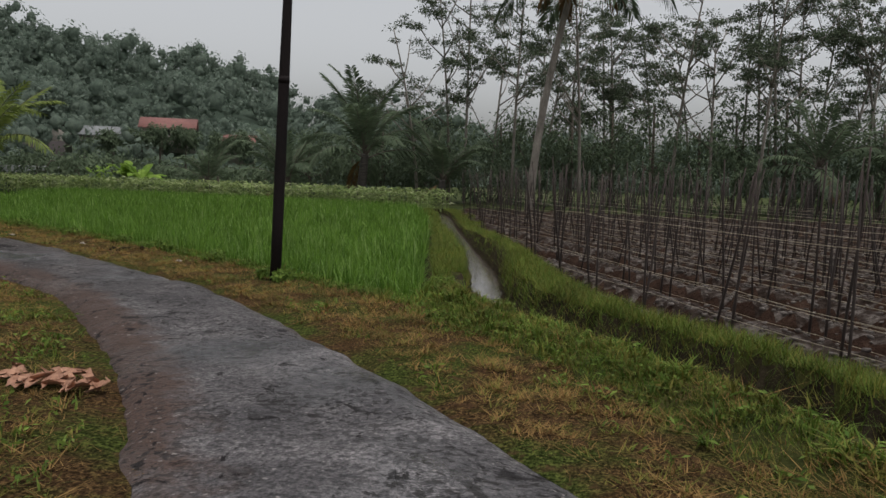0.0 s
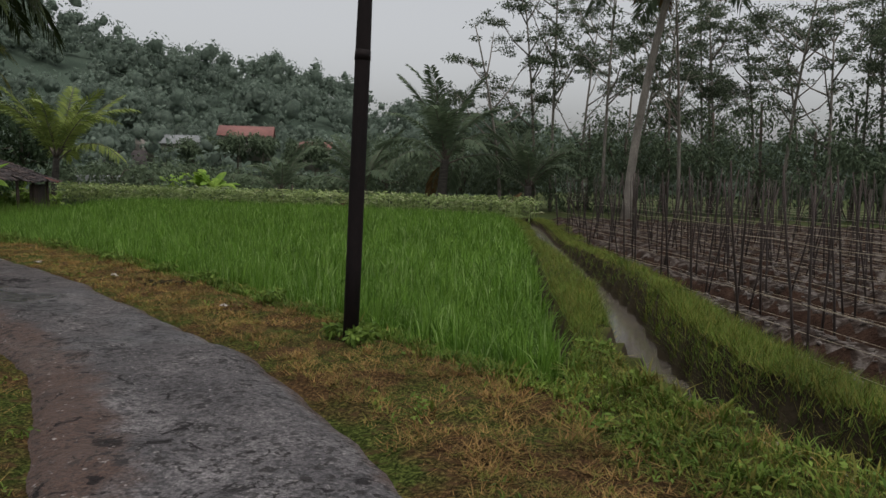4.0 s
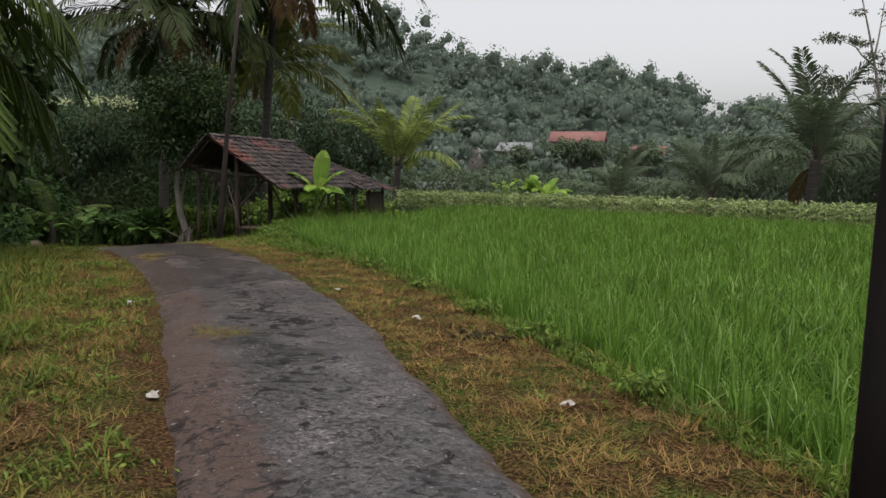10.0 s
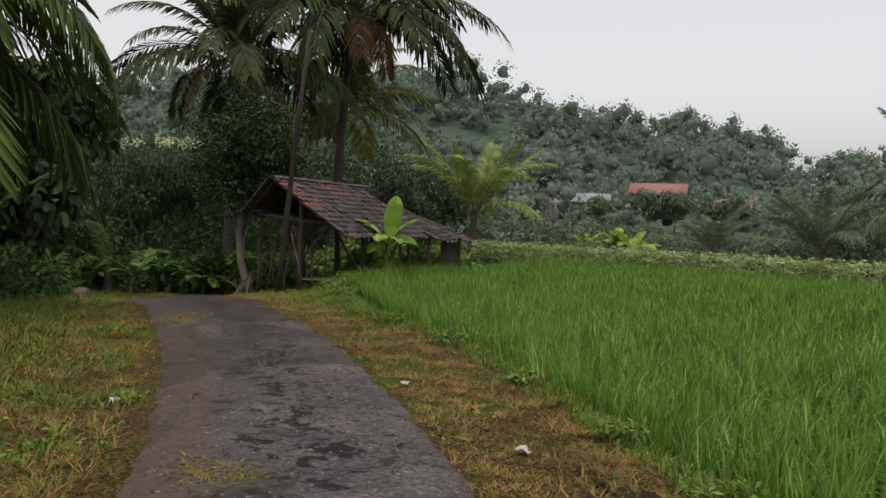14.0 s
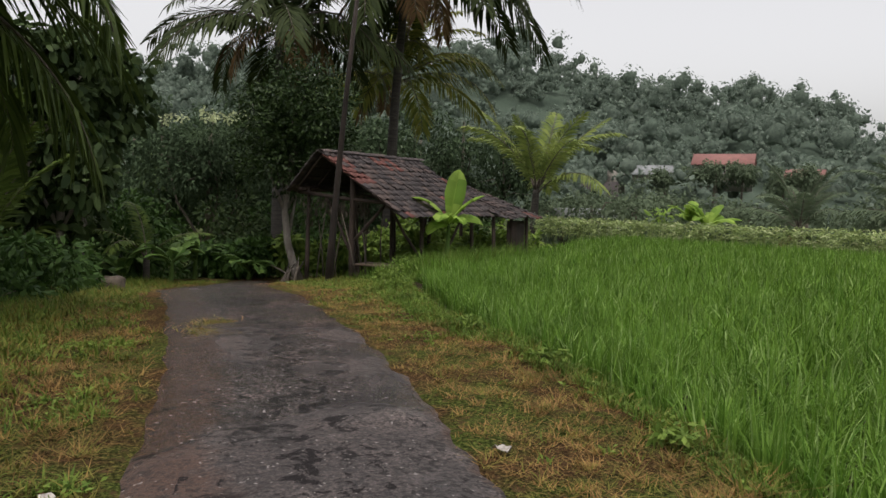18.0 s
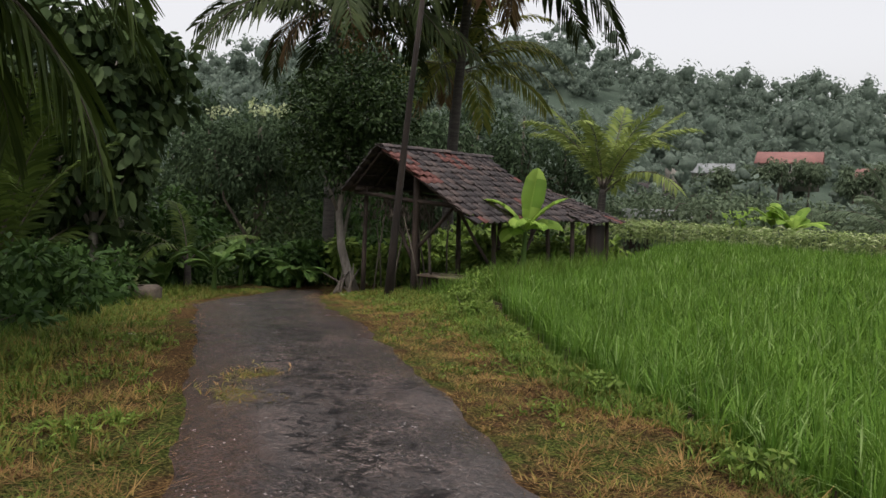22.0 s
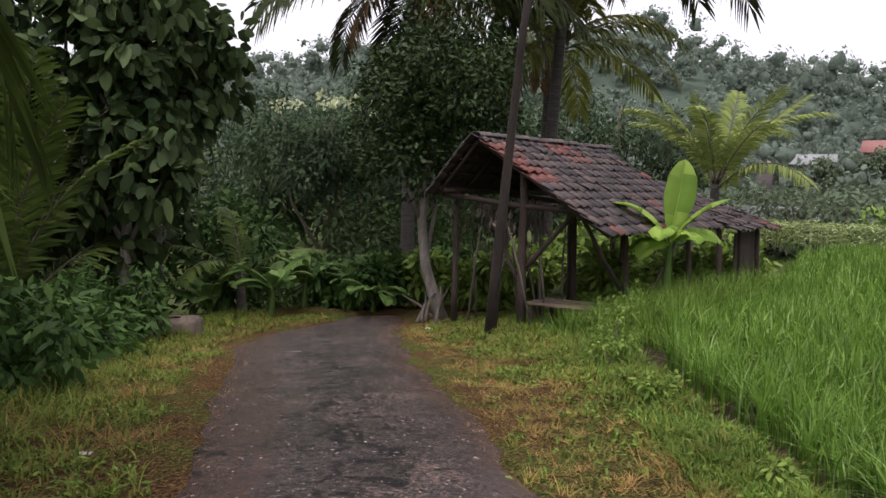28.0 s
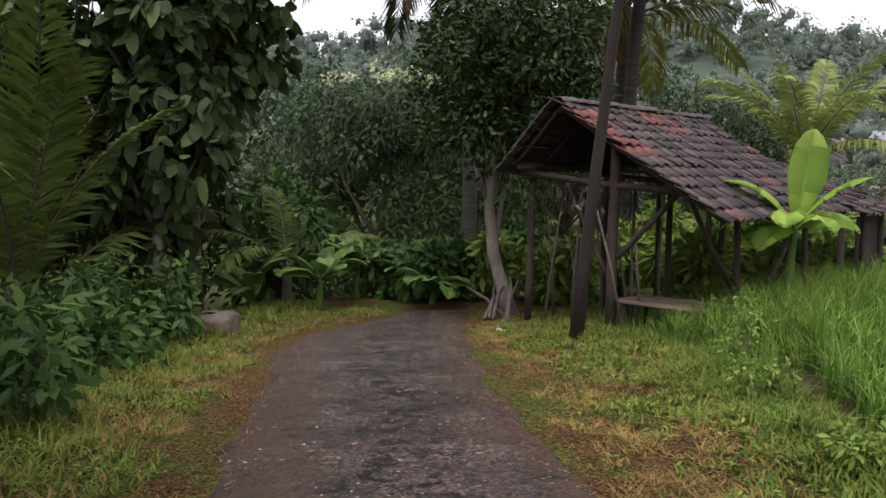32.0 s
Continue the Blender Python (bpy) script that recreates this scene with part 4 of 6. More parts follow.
# cut stalks strewn on the edges of the lane
g = np.random.default_rng(44)
p = np.concatenate([strip_points(3000, 0.95, 1.5, g), strip_points(3400, -1.6, -0.95, g)])
v, q = blades(np.c_[p, lane_z(p[:, 0]) + 0.028], g.uniform(0.012, 0.03, len(p)), g.uniform(0.004, 0.008, len(p)), g.uniform(1.5, 4.0, len(p)), 1, g)
thing("strewn_straw", "dry cut stalks strewn along the edges of the lane", "straw", kind="stuff", data=mesh_of("strewn_straw", v, q, M_STRAW))

# taller grass: ditch banks, the strip beside the rice, the far side of the verge
def near_line(line, n, lo, hi, rng):
    p = resample(line, 1500)
    nor = unit(np.gradient(p, axis=0))
    nor = np.stack([nor[:, 1], -nor[:, 0]], -1)
    k = rng.integers(0, 1500, n)
    return p[k] + nor[k] * (rng.uniform(lo, hi, n) * np.where(rng.random(n) < 0.5, 1, -1))[:, None]


p = np.concatenate([near_line(DITCH[:12], 42000, 0.30, 1.1, rng), near_line(DITCH[4:12], 34000, 0.30, 1.1, rng)])
d, _ = away(p, ROAD_MID)
p = p[~inside(p, RICE) & (d > 1.75)]
kerb, lane_side = away(p, DITCH)
p = p[~((p[:, 1] > 9.8) & (p[:, 1] < 12.8) & (kerb < 0.6) & (lane_side < 0))]
_, lane_side = away(p, DITCH)
low_bank = np.where((lane_side < 0) & (p[:, 1] < 12.0), 0.5, 1.0)
lay_grass("bank_grass", "lush grass on the banks of the ditch", p, rng.uniform(0.08, 0.21, len(p)) * low_bank, rng.uniform(0.008, 0.016, len(p)), rng.uniform(0.3, 1.2, len(p)), [M_GRASS, M_YELLOW], 0.66, 6, 1)
p = np.concatenate([near_line(RICE[:10], 22000, 0.0, 0.22, rng), near_line(RICE[9:16], 26000, 0.02, 0.7, rng), near_line(RICE[7:11], 9000, 0.02, 0.5, rng)])
p = p[~inside(p, RICE)]
lay_grass("edge_grass", "green grass along the edge of the paddy", p, rng.uniform(0.05, 0.14, len(p)) * np.interp(p[:, 0], [-21, -19, -12], [2.2, 1.3, 0.9]), rng.uniform(0.008, 0.014, len(p)), rng.uniform(0.3, 1.0, len(p)), [M_GRASS, M_RICE], 0.8, 7)
p = np.concatenate([strip_points(30000, -5.2, -2.9, rng, (-29, -3)), np.stack([rng.uniform(-26, -18.5, 16000), rng.uniform(19.5, 27, 16000)], -1)])
d, side = away(p, ROAD_MID)
p = p[(d > np.where(side > 0, 2.6, 3.2)) & ~inside(p, RICE)]
lush = scatter(np.array([(-22.3, 22.6), (-19.6, 22.6), (-21.0, 25.0), (-22.4, 28.6), (-23.7, 28.2), (-22.6, 25.4), (-21.85, 23.7)]), 0.034, 0.02, rng)
lay_grass("lush_grass", "lush tall green grass before the hut", lush, rng.uniform(0.38, 0.92, len(lush)) * np.interp(lush[:, 1], [22.4, 23.6], [0.45, 1.0]) * (1 + 0.3 * ripple(lush[:, 0], lush[:, 1], 0.9, 77)), rng.uniform(0.010, 0.018, len(lush)), rng.uniform(0.2, 0.9, len(lush)), [M_RICE, M_GRASS], 0.55, 12, 3)
lay_grass("tall_grass", "rank green grass behind the verges", p, rng.uniform(0.12, 0.36, len(p)), rng.uniform(0.010, 0.02, len(p)), rng.uniform(0.3, 1.0, len(p)), [M_GRASS, M_RICE], 0.6, 8, 1)

# tufts that grow through the lane
for k, (x, y) in enumerate([(-8.38, 12.09), (-14.65, 15.09), (-15.26, 15.46)]):
    g = np.random.default_rng(900 + k)
    n = 420
    b = np.stack([g.normal(x, 0.17, n), g.normal(y, 0.13, n)], -1)
    v, q = blades(np.c_[b - [x, y], np.zeros(n)], g.uniform(0.02, 0.06, n), g.uniform(0.007, 0.012, n), g.uniform(1.0, 2.4, n), 2, g)
    thing("grass_tuft", "dry tuft of grass growing through the lane", "grass", "tufts in the lane", (x, y, float(lane_z(x)) + 0.02), kind="stuff", data=mesh_of("grass_tuft", v, q, [M_YELLOW, M_STRAW], np.repeat((g.random(n) < 0.35).astype(int), 2)))


# ---- steel pole beside the lane ----
def pole():
    root = thing("utility_pole", "dark rusty steel utility pole standing on the verge", "utility pole", at=(-2.83, 11.27, ground_at(-2.83, 11.27)))
    z = np.linspace(-0.2, 7.2, 9)
    part("shaft", mesh_of("shaft", *tube(np.stack([0.027 * z, 0.011 * z, z], -1), np.interp(z, [-0.2, 2.6, 2.62, 7.2], [0.072, 0.070, 0.062, 0.055]), 20), M_POLE, None, True), root)
    part("collar", mesh_of("collar", *tube([(0.069, 0.028, 2.57), (0.072, 0.029, 2.66)], [0.074, 0.071], 20), M_POLE, None, True), root)
    return root


pole()


# ---- tiled hut ----
HUT_YAW = radians(18)
HUT = Matrix.Translation((-24.3, 22.7, -0.85)) @ Matrix.Rotation(HUT_YAW, 4, "Z")  # +y runs along the ridge, +x to the field


def tile_mesh(name, mat):
    """A curved clay tile, 0.25 wide and 0.34 long, hanging down +x from the origin."""
    y = np.linspace(-0.125, 0.125, 7)
    curve = 0.022 * np.cos(np.linspace(0, 2 * np.pi, 7))
    top = np.concatenate([np.stack([np.full(7, x), y, curve + z], -1) for x, z in ((0, 0.012), (0.34, 0.034))])
    bot = top - [0, 0, 0.014]
    k = np.arange(6)
    q = np.concatenate([np.stack([k, k + 1, 7 + k + 1, 7 + k], -1)[:, ::-1], np.stack([14 + k, 14 + k + 1, 21 + k + 1, 21 + k], -1), np.stack([7 + k, 7 + k + 1, 21 + k + 1, 21 + k], -1)[:, ::-1], [[0, 7, 21, 14], [6, 20, 27, 13]]])
    return mesh_of(name, np.concatenate([top, bot]), q, mat)


def hut():
    rng = np.random.default_rng(21)
    root = thing("hut", "open timber hut with an old clay-tiled gable roof", "hut")
    root.matrix_world = HUT
    ridge_z, eave_r, eave_l = 3.28, (2.62, 1.70), (-0.85, 2.40)
    length = 4.5

    def bar(name, a, b, r0, r1=None, label=""):
        a, b = np.array(a, float), np.array(b, float)
        n = 5
        u = np.linspace(0, 1, n)[:, None]
        line = a * (1 - u) + b * u + rng.normal(0, 0.012, (n, 3)) * np.sin(u * np.pi)
        part(name, mesh_of(name, *tube(line, np.linspace(r0, r1 or r0, n), 8), M_TIMBER, None, True), root, label)

    def roof_z(x):
        return ridge_z + (eave_r[1] - ridge_z) * x / eave_r[0] if x >= 0 else ridge_z + (eave_l[1] - ridge_z) * x / eave_l[0]

    posts = [(0.82, 0.12), (2.05, 1.5), (-0.75, 0.25), (-0.75, 2.4), (0.55, 2.3), (2.1, 4.2), (0.6, 4.3), (-0.75, 4.3)]
    for k, (x, y) in enumerate(posts):
        bar("post", (x + rng.normal(0, 0.04), y, -0.15), (x, y, roof_z(x) - 0.10), 0.085 if k == 0 else 0.06, 0.07 if k == 0 else 0.05)
    for y in (0.12, 2.3, 4.3):
        bar("tie_beam", (-1.0, y, 2.28), (2.1, y, 2.02), 0.05)
    bar("ridge_beam", (0, -0.15, ridge_z - 0.07), (0, length, ridge_z - 0.07), 0.05)
    bar("wall_plate", (2.05, -0.1, roof_z(2.05) - 0.09), (2.05, length, roof_z(2.05) - 0.09), 0.05)
    bar("wall_plate", (-0.8, -0.1, roof_z(-0.8) - 0.09), (-0.8, length, roof_z(-0.8) - 0.09), 0.05)
    bar("brace", (0.9, 0.12, 1.05), (1.75, 0.5, roof_z(1.75) - 0.1), 0.045, 0.04)
    bar("brace", (2.05, 1.5, 0.55), (2.0, 0.1, 1.95), 0.04, 0.035)
    bar("brace", (2.1, 2.4, 0.4), (2.35, 3.2, 1.65), 0.045, 0.035)
    bar("brace", (0.75, 0.2, 0.7), (-0.2, 0.3, 2.2), 0.045, 0.035)
    for k in range(7):
        y = -0.12 + k * (length - 0.1) / 6
        for ex, ez in (eave_r, eave_l):
            bar("rafter", (0, y, ridge_z - 0.03), (ex, y, ez - 0.03), 0.03)
    for n, (ex, ez) in enumerate((eave_r, eave_l)):
        for t in np.linspace(0.12, 0.98, 9 if n == 0 else 4):
            bar("batten", (ex * t, -0.2, ridge_z + (ez - ridge_z) * t), (ex * t, length + 0.05, ridge_z + (ez - ridge_z) * t), 0.014)
    # planks of a low bench at the field side
    for k in range(5):
        v, q = box((0.95, 0.05 + 0.17 * k, 0.42 + 0.012 * (k % 2)), (2.35, 0.20 + 0.17 * k, 0.455 + 0.012 * (k % 2)))
        part("plank", mesh_of("plank", v + rng.normal(0, 0.006, v.shape), q, M_BENCH), root, "weathered bench plank")
    for x in (1.05, 2.2):
        bar("bench_leg", (x, 0.12, -0.1), (x, 0.12, 0.43), 0.035)
        bar("bench_leg", (x, 0.75, -0.1), (x, 0.75, 0.43), 0.035)
    # tiles
    old, red = tile_mesh("tile", M_TILE), tile_mesh("tile", M_TILE_RED)
    slope = math.atan2(ridge_z - eave_r[1], eave_r[0])
    run = math.hypot(ridge_z - eave_r[1], eave_r[0])
    n_row, n_col = 12, 19
    pitch_row = (run - 0.10) / (n_row - 1)
    for r in range(n_row):
        for c in range(n_col):
            s, y = -0.08 + r * pitch_row * 0.985, -0.22 + 0.25 * c
            front, mid_red = (c < 3 and 1 <= r <= 5 and rng.random() < 0.75), (8 <= c <= 11 and 0 <= r <= 2 and rng.random() < 0.6)
            t = part("tile", red if front or mid_red or rng.random() < 0.025 else old, root)
            t.matrix_basis = Matrix.Translation((s * math.cos(slope), y, ridge_z + 0.035 - s * math.sin(slope) + rng.normal(0, 0.006))) @ Euler((rng.normal(0, 0.03), slope - 0.05 + rng.normal(0, 0.03), rng.normal(0, 0.04))).to_matrix().to_4x4()
    bag = Bag()
    slope_l = math.atan2(ridge_z - eave_l[1], -eave_l[0])
    proto_v, proto_q = np.array([v.co[:] for v in old.vertices]), np.array([p.vertices[:] for p in old.polygons])
    for r in range(6):
        for c in range(n_col):
            s, y = -0.05 + r * 0.235, -0.22 + 0.25 * c
            m = np.array(Matrix.Translation((-s * math.cos(slope_l), y, ridge_z + 0.035 - s * math.sin(slope_l))) @ Matrix.Rotation(math.pi, 4, "Z") @ Euler((0, slope_l - 0.05, 0)).to_matrix().to_4x4())
            bag.add(proto_v @ m[:3, :3].T + m[:3, 3], proto_q)
    tagged(part("roof_tiles", bag.mesh("roof_tiles", M_TILE), root), kind="stuff")
    for c in range(16):
        t = part("ridge_tile", RIDGE, root)
        t.matrix_basis = Matrix.Translation((0, -0.2 + 0.30 * c, ridge_z + 0.07 + rng.normal(0, 0.006))) @ Euler((0.04, rng.normal(0, 0.03), rng.normal(0, 0.03))).to_matrix().to_4x4()
    return root


def ridge_mesh():
    a = np.linspace(0, np.pi, 7)
    ring = np.stack([0.11 * np.cos(a), 0 * a, 0.07 * np.sin(a) - 0.02], -1)
    inner = ring * [0.86, 1, 0.8]
    v = np.concatenate([ring, ring + [0, 0.34, 0], inner, inner + [0, 0.34, 0]])
    k = np.arange(6)
    q = np.concatenate([np.stack([k, k + 1, 7 + k + 1, 7 + k], -1), np.stack([14 + k, 14 + k + 1, 21 + k + 1, 21 + k], -1)[:, ::-1], np.stack([k, k + 1, 14 + k + 1, 14 + k], -1)[:, ::-1]])
    return mesh_of("ridge_tile", v, q, M_TILE)


RIDGE = ridge_mesh()
hut()


def shed():
    """The lower roof that carries on behind the hut."""
    rng = np.random.default_rng(22)
    root = thing("shed", "low shed with a sagging clay-tiled roof on dark posts", "shed")
    root.matrix_world = HUT
    ridge_z, eave = 2.62, (2.78, 1.66)
    y0, y1 = 4.75, 7.4
    slope, run = math.atan2(ridge_z - eave[1], eave[0]), math.hypot(ridge_z - eave[1], eave[0])
    for x, y in ((2.45, 4.9), (2.45, 6.1), (2.45, 7.2), (0, 4.9), (0, 7.2)):
        part("post", mesh_of("post", *tube([(x, y, -0.1), (x + 0.03, y, 0.8), (x, y, ridge_z - (ridge_z - eave[1]) * x / eave[0] - 0.05)], 0.06, 8), M_TIMBER, None, True), root)
    for x in (0.02, 1.3, 2.5):
        z = ridge_z - (ridge_z - eave[1]) * x / eave[0] - 0.04
        part("beam", mesh_of("beam", *tube([(x, y0 - 0.1, z), (x, y1, z - 0.02)], 0.045, 8), M_TIMBER, None, True), root)
    old, red = tile_mesh("tile", M_TILE), tile_mesh("tile", M_TILE_RED)
    for r in range(11):
        for c in range(11):
            s, y = -0.05 + r * (run - 0.1) / 10, y0 + 0.25 * c
            t = part("tile", red if (r > 8 and c > 7 and rng.random() < 0.5) else old, root)
            t.matrix_basis = Matrix.Translation((s * math.cos(slope), y, ridge_z + 0.03 - s * math.sin(slope) - 0.03 * math.sin(c * 0.9))) @ Euler((rng.normal(0, 0.04), slope - 0.05 + rng.normal(0, 0.03), rng.normal(0, 0.05))).to_matrix().to_4x4()
    # dark boarding under the far end
    part("board", mesh_of("board", *box((2.40, 5.9, 0.35), (2.44, 7.1, 1.55)), M_TIMBER), root, "dark plank boarding")
    return root


shed()

# leaning wooden pole before the hut
lean = thing("leaning_pole", "dark old timber pole leaning beside the hut", "pole", at=(-23.0, 22.0, ground_at(-23.0, 22.0)))
part("shaft", mesh_of("shaft", *tube([(0, 0, -0.2), (0.16, 0.0, 1.1), (0.33, 0, 2.3), (0.68, -0.02, 4.4), (1.2, -0.05, 7.1)], [0.105, 0.085, 0.074, 0.06, 0.045], 12), M_OLD_POLE, None, True), lean)

# ---- trees and palms near the hut ----
tree("broadleaf_tree", "dense dark glossy-leaved tree with a pale curved trunk", (-26.85, 23.3, -1.05),
     [(0.15, 0.1, -0.2), (0.0, 0, 0.3), (-0.18, -0.12, 1.0), (-0.22, -0.2, 1.9), (-0.1, -0.15, 2.8), (0.0, 0, 4.0)], 0.13, (-0.05, 0.0, 4.3), (1.65, 1.65, 2.1), 74, 0.66, 17500, (0.14, 0.065), M_BROAD, M_BARK_PALE, 31, droop=0.1)
palm("tall coconut palm with dark drooping fronds", (-32.4, 30.8, -1.3), 11.8, "dark", M_PALM_DARK, 38, 4.2, 0.85, (0.7, 0.3), 0.20, 3, (1, 2, 2, 3, 3), 5, 1.65)
palm("coconut palm with dull dark fronds", (-33.3, 26.3, -1.3), 9.3, "dark", M_PALM_DARK, 38, 4.2, 0.85, (-0.2, 0.2), 0.20, 4, (0, 1, 1, 2, 2, 3, 3), 6, 1.3)
palm("coconut palm with hanging yellow-green fronds", (-36.5, 34.0, -1.0), 8.0, "yellow", M_PALM_YELLOW, 20, 4.2, 0.85, (0.3, 0.1), 0.25, 5, (1, 1, 2, 2, 3, 3), 2, 1.25)
palm("young coconut palm with arching yellow-green fronds", (-38.1, 45.7, -0.7), 2.7, "pale", M_PALM_PALE, 15, 4.2, 0.85, (0.1, 0.1), 0.26, 6, (0, 0, 1, 1, 1, 2), 0, 1.4)
palm("young coconut palm with long upright fronds", (-29.2, 15.3, -1.5), 0.6, "fresh", M_PALM, 15, 4.2, 0.8, (0.1, 0.1), 0.22, 7, (0, 0, 0, 0, 1), 2, 1.2)
palm("coconut palm with low hanging fronds over the verge", (-19.4, 9.9, -1.1), 6.1, "hanging", M_PALM, 44, 4.2, 1.05, (1.3, 2.2), 0.2, 9, (1, 2, 3, 3, 4, 4), 4, 0.9)
palm("coconut palm with dense hanging fronds behind the verge", (-27.6, 8.6, -1.2), 6.4, "hanging", M_PALM, 40, 4.2, 1.05, (0.8, 1.6), 0.2, 19, (1, 2, 3, 3, 4, 4), 4, 0.85)
palm("small palm with one long arching frond", (-30.4, 20.3, -1.45), 0.8, "fresh", M_PALM, 4, 4.2, 0.8, (0, 0), 0.12, 18, (1, 1, 2), 0, 0.62)
banana("banana plant with one tall pale upright leaf", (-22.15, 25.1, -0.60), 1.45,
       [(150, 1.5, 0.56, 1.5, 1.36, 0.0), (160, 1.0, 0.46, 1.42, 1.25, 0.1), (228, 1.35, 0.44, 1.05, 0.05, 0.7), (36, 1.3, 0.42, 0.95, 0.35, 0.75), (215, 1.2, 0.46, 0.75, -0.9, 0.6), (62, 1.1, 0.44, 0.6, -0.9, 0.6), (300, 1.05, 0.46, 0.9, -0.9, 0.4), (185, 1.0, 0.42, 0.7, -1.0, 0.5), (270, 0.85, 0.42, 0.3, -1.2, 0.5), (345, 0.95, 0.4, 0.8, -0.8, 0.5)], M_BANANA, 8, 1, lean=0.2)

# ---- thicket at the end of the lane ----
tree("large_leaved_tree", "tall tree with large hanging dark leaves", (-29.9, 17.7, -1.3), [(0, 0, -0.2), (0.1, 0, 1.5), (0.0, 0.1, 3.5), (0.15, 0, 6.5)], 0.13, (0, 0, 4.9), (1.35, 1.35, 3.7), 34, 0.62, 3300, (0.37, 0.23), M_TEAK, M_BARK_PALE, 41, droop=0.6, broad=True)
tree("large_leaved_tree", "tall tree with large hanging dark leaves", (-31.2, 18.6, -1.3), [(0, 0, -0.2), (0.1, 0, 1.5), (-0.1, 0.1, 3.5), (0.1, 0, 6.5)], 0.13, (0, 0, 4.4), (1.8, 1.8, 3.7), 34, 0.7, 3300, (0.37, 0.23), M_TEAK, M_BARK_PALE, 42, droop=0.6, broad=True)
tree("large_leaved_tree", "tall tree with large hanging dark leaves", (-32.5, 12.4, -1.4), [(0, 0, -0.2), (0.1, 0, 1.5), (-0.1, 0.1, 3.5), (0.1, 0, 6.5)], 0.13, (0, 0, 4.6), (2.1, 2.1, 4.0), 40, 0.8, 3500, (0.37, 0.23), M_TEAK, M_BARK_PALE, 43, droop=0.6, broad=True)
tree("large_leaved_tree", "tall tree with large hanging dark leaves", (-31.2, 15.4, -1.5), [(0, 0, -0.2), (0.1, 0, 1.5), (0.0, 0.1, 3.5), (0.15, 0, 6.5)], 0.12, (0, 0, 4.6), (1.5, 1.5, 3.6), 34, 0.66, 3300, (0.37, 0.23), M_TEAK, M_BARK_PALE, 44, droop=0.6, broad=True)
rng = np.random.default_rng(77)
for k, (x, y, h) in enumerate([(-29.3, 20.6, 0.75), (-30.6, 21.9, 0.9), (-32.0, 23.2, 0.7), (-29.9, 19.4, 0.6), (-31.2, 20.5, 1.0), (-30.3, 23.2, 0.5), (-28.9, 22.9, 0.45)]):
    banana("dull green banana plant in the thicket", (x, y, ground_at(x, y)), h, many_banana_specs(rng, 9, 1.2, 0.42, 0.5), M_BANANA_DARK, 50 + k, group="thicket bananas")
flower_tree = tree("flowering_tree", "round bushy tree with pale yellow blossom on top", (-41.5, 27.4, 0.1), [(0, 0, -1.6), (0, 0, 2), (0.1, 0, 4)], 0.2, (0, 0, 2.5), (2.9, 2.9, 2.0), 46, 0.95, 9500, (0.20, 0.11), M_GROVE, M_BARK, 61)
for k in range(9):
    a = rng.uniform(0, 6.28)
    c, r = clumps(np.random.default_rng(600 + k), (1.4 * math.cos(a), 1.9 * math.sin(a), 0.0), (0.3, 0.3, 0.15), 6, 0.18)
    v, q = cloud(rng, c, r, 34, 0.17, 0.11, 0.1)
    bl = part("blossom", mesh_of("blossom", v, q, M_FLOWER), flower_tree, "pale yellow-green blossom cluster")
    bl.location = (0.6, -0.2, 4.75 + rng.uniform(-0.3, 0.35))
spots = [(-29.6, 23.4, 1.0, 1.3), (-28.9, 24.6, 1.0, 1.4), (-30.8, 22.9, 1.1, 1.2), (-33.5, 24.5, 2.2, 1.9), (-35.5, 22.0, 2.6, 3.2), (-37, 26, 2.6, 3.0), (-33, 20.5, 2.2, 3.2), (-34.5, 28.0, 2.2, 2.2), (-36, 18, 3, 4.5), (-33, 15, 3, 4.0), (-39, 31, 3, 4.0), (-26.0, 31.6, 1.2, 1.6), (-29.2, 31.5, 1.5, 1.9), (-26.6, 27.6, 0.9, 1.7), (-25.9, 29.6, 1.0, 1.6), (-31.6, 24.6, 1.3, 1.6), (-31.0, 26.6, 1.2, 1.7), (-29.2, 29.2, 1.3, 2.0), (-31.5, 33.8, 1.6, 2.2), (-35, 38, 2.2, 3.0), (-25.6, 27.0, 0.8, 1.2), (-27.6, 25.4, 0.9, 1.3), (-24.8, 29.0, 0.8, 1.2), (-28.3, 26.9, 1.0, 1.6), (-28.6, 15.6, 1.1, 1.3), (-30.2, 16.2, 1.2, 1.4), (-27.2, 14.4, 1.1, 1.2), (-31.8, 17.0, 1.3, 1.6), (-30.2, 14.6, 1.3, 1.3)]
for k, (x, y, s, h) in enumerate(spots):
    # Behind the hut the paler leaf colour stands for sunlit greenery.
    shrub("dense green undergrowth shrub", (x, y, ground_at(x, y) - 0.05), (s, s, h), 1700, (0.29, 0.125), M_SHRUB_LIGHT if x > -29.5 and y > 24.5 else (M_SHRUB, M_TEAK, M_SHRUB_LIGHT)[k % 3 if h < 2.5 and x > -29 else k % 2], 100 + k)
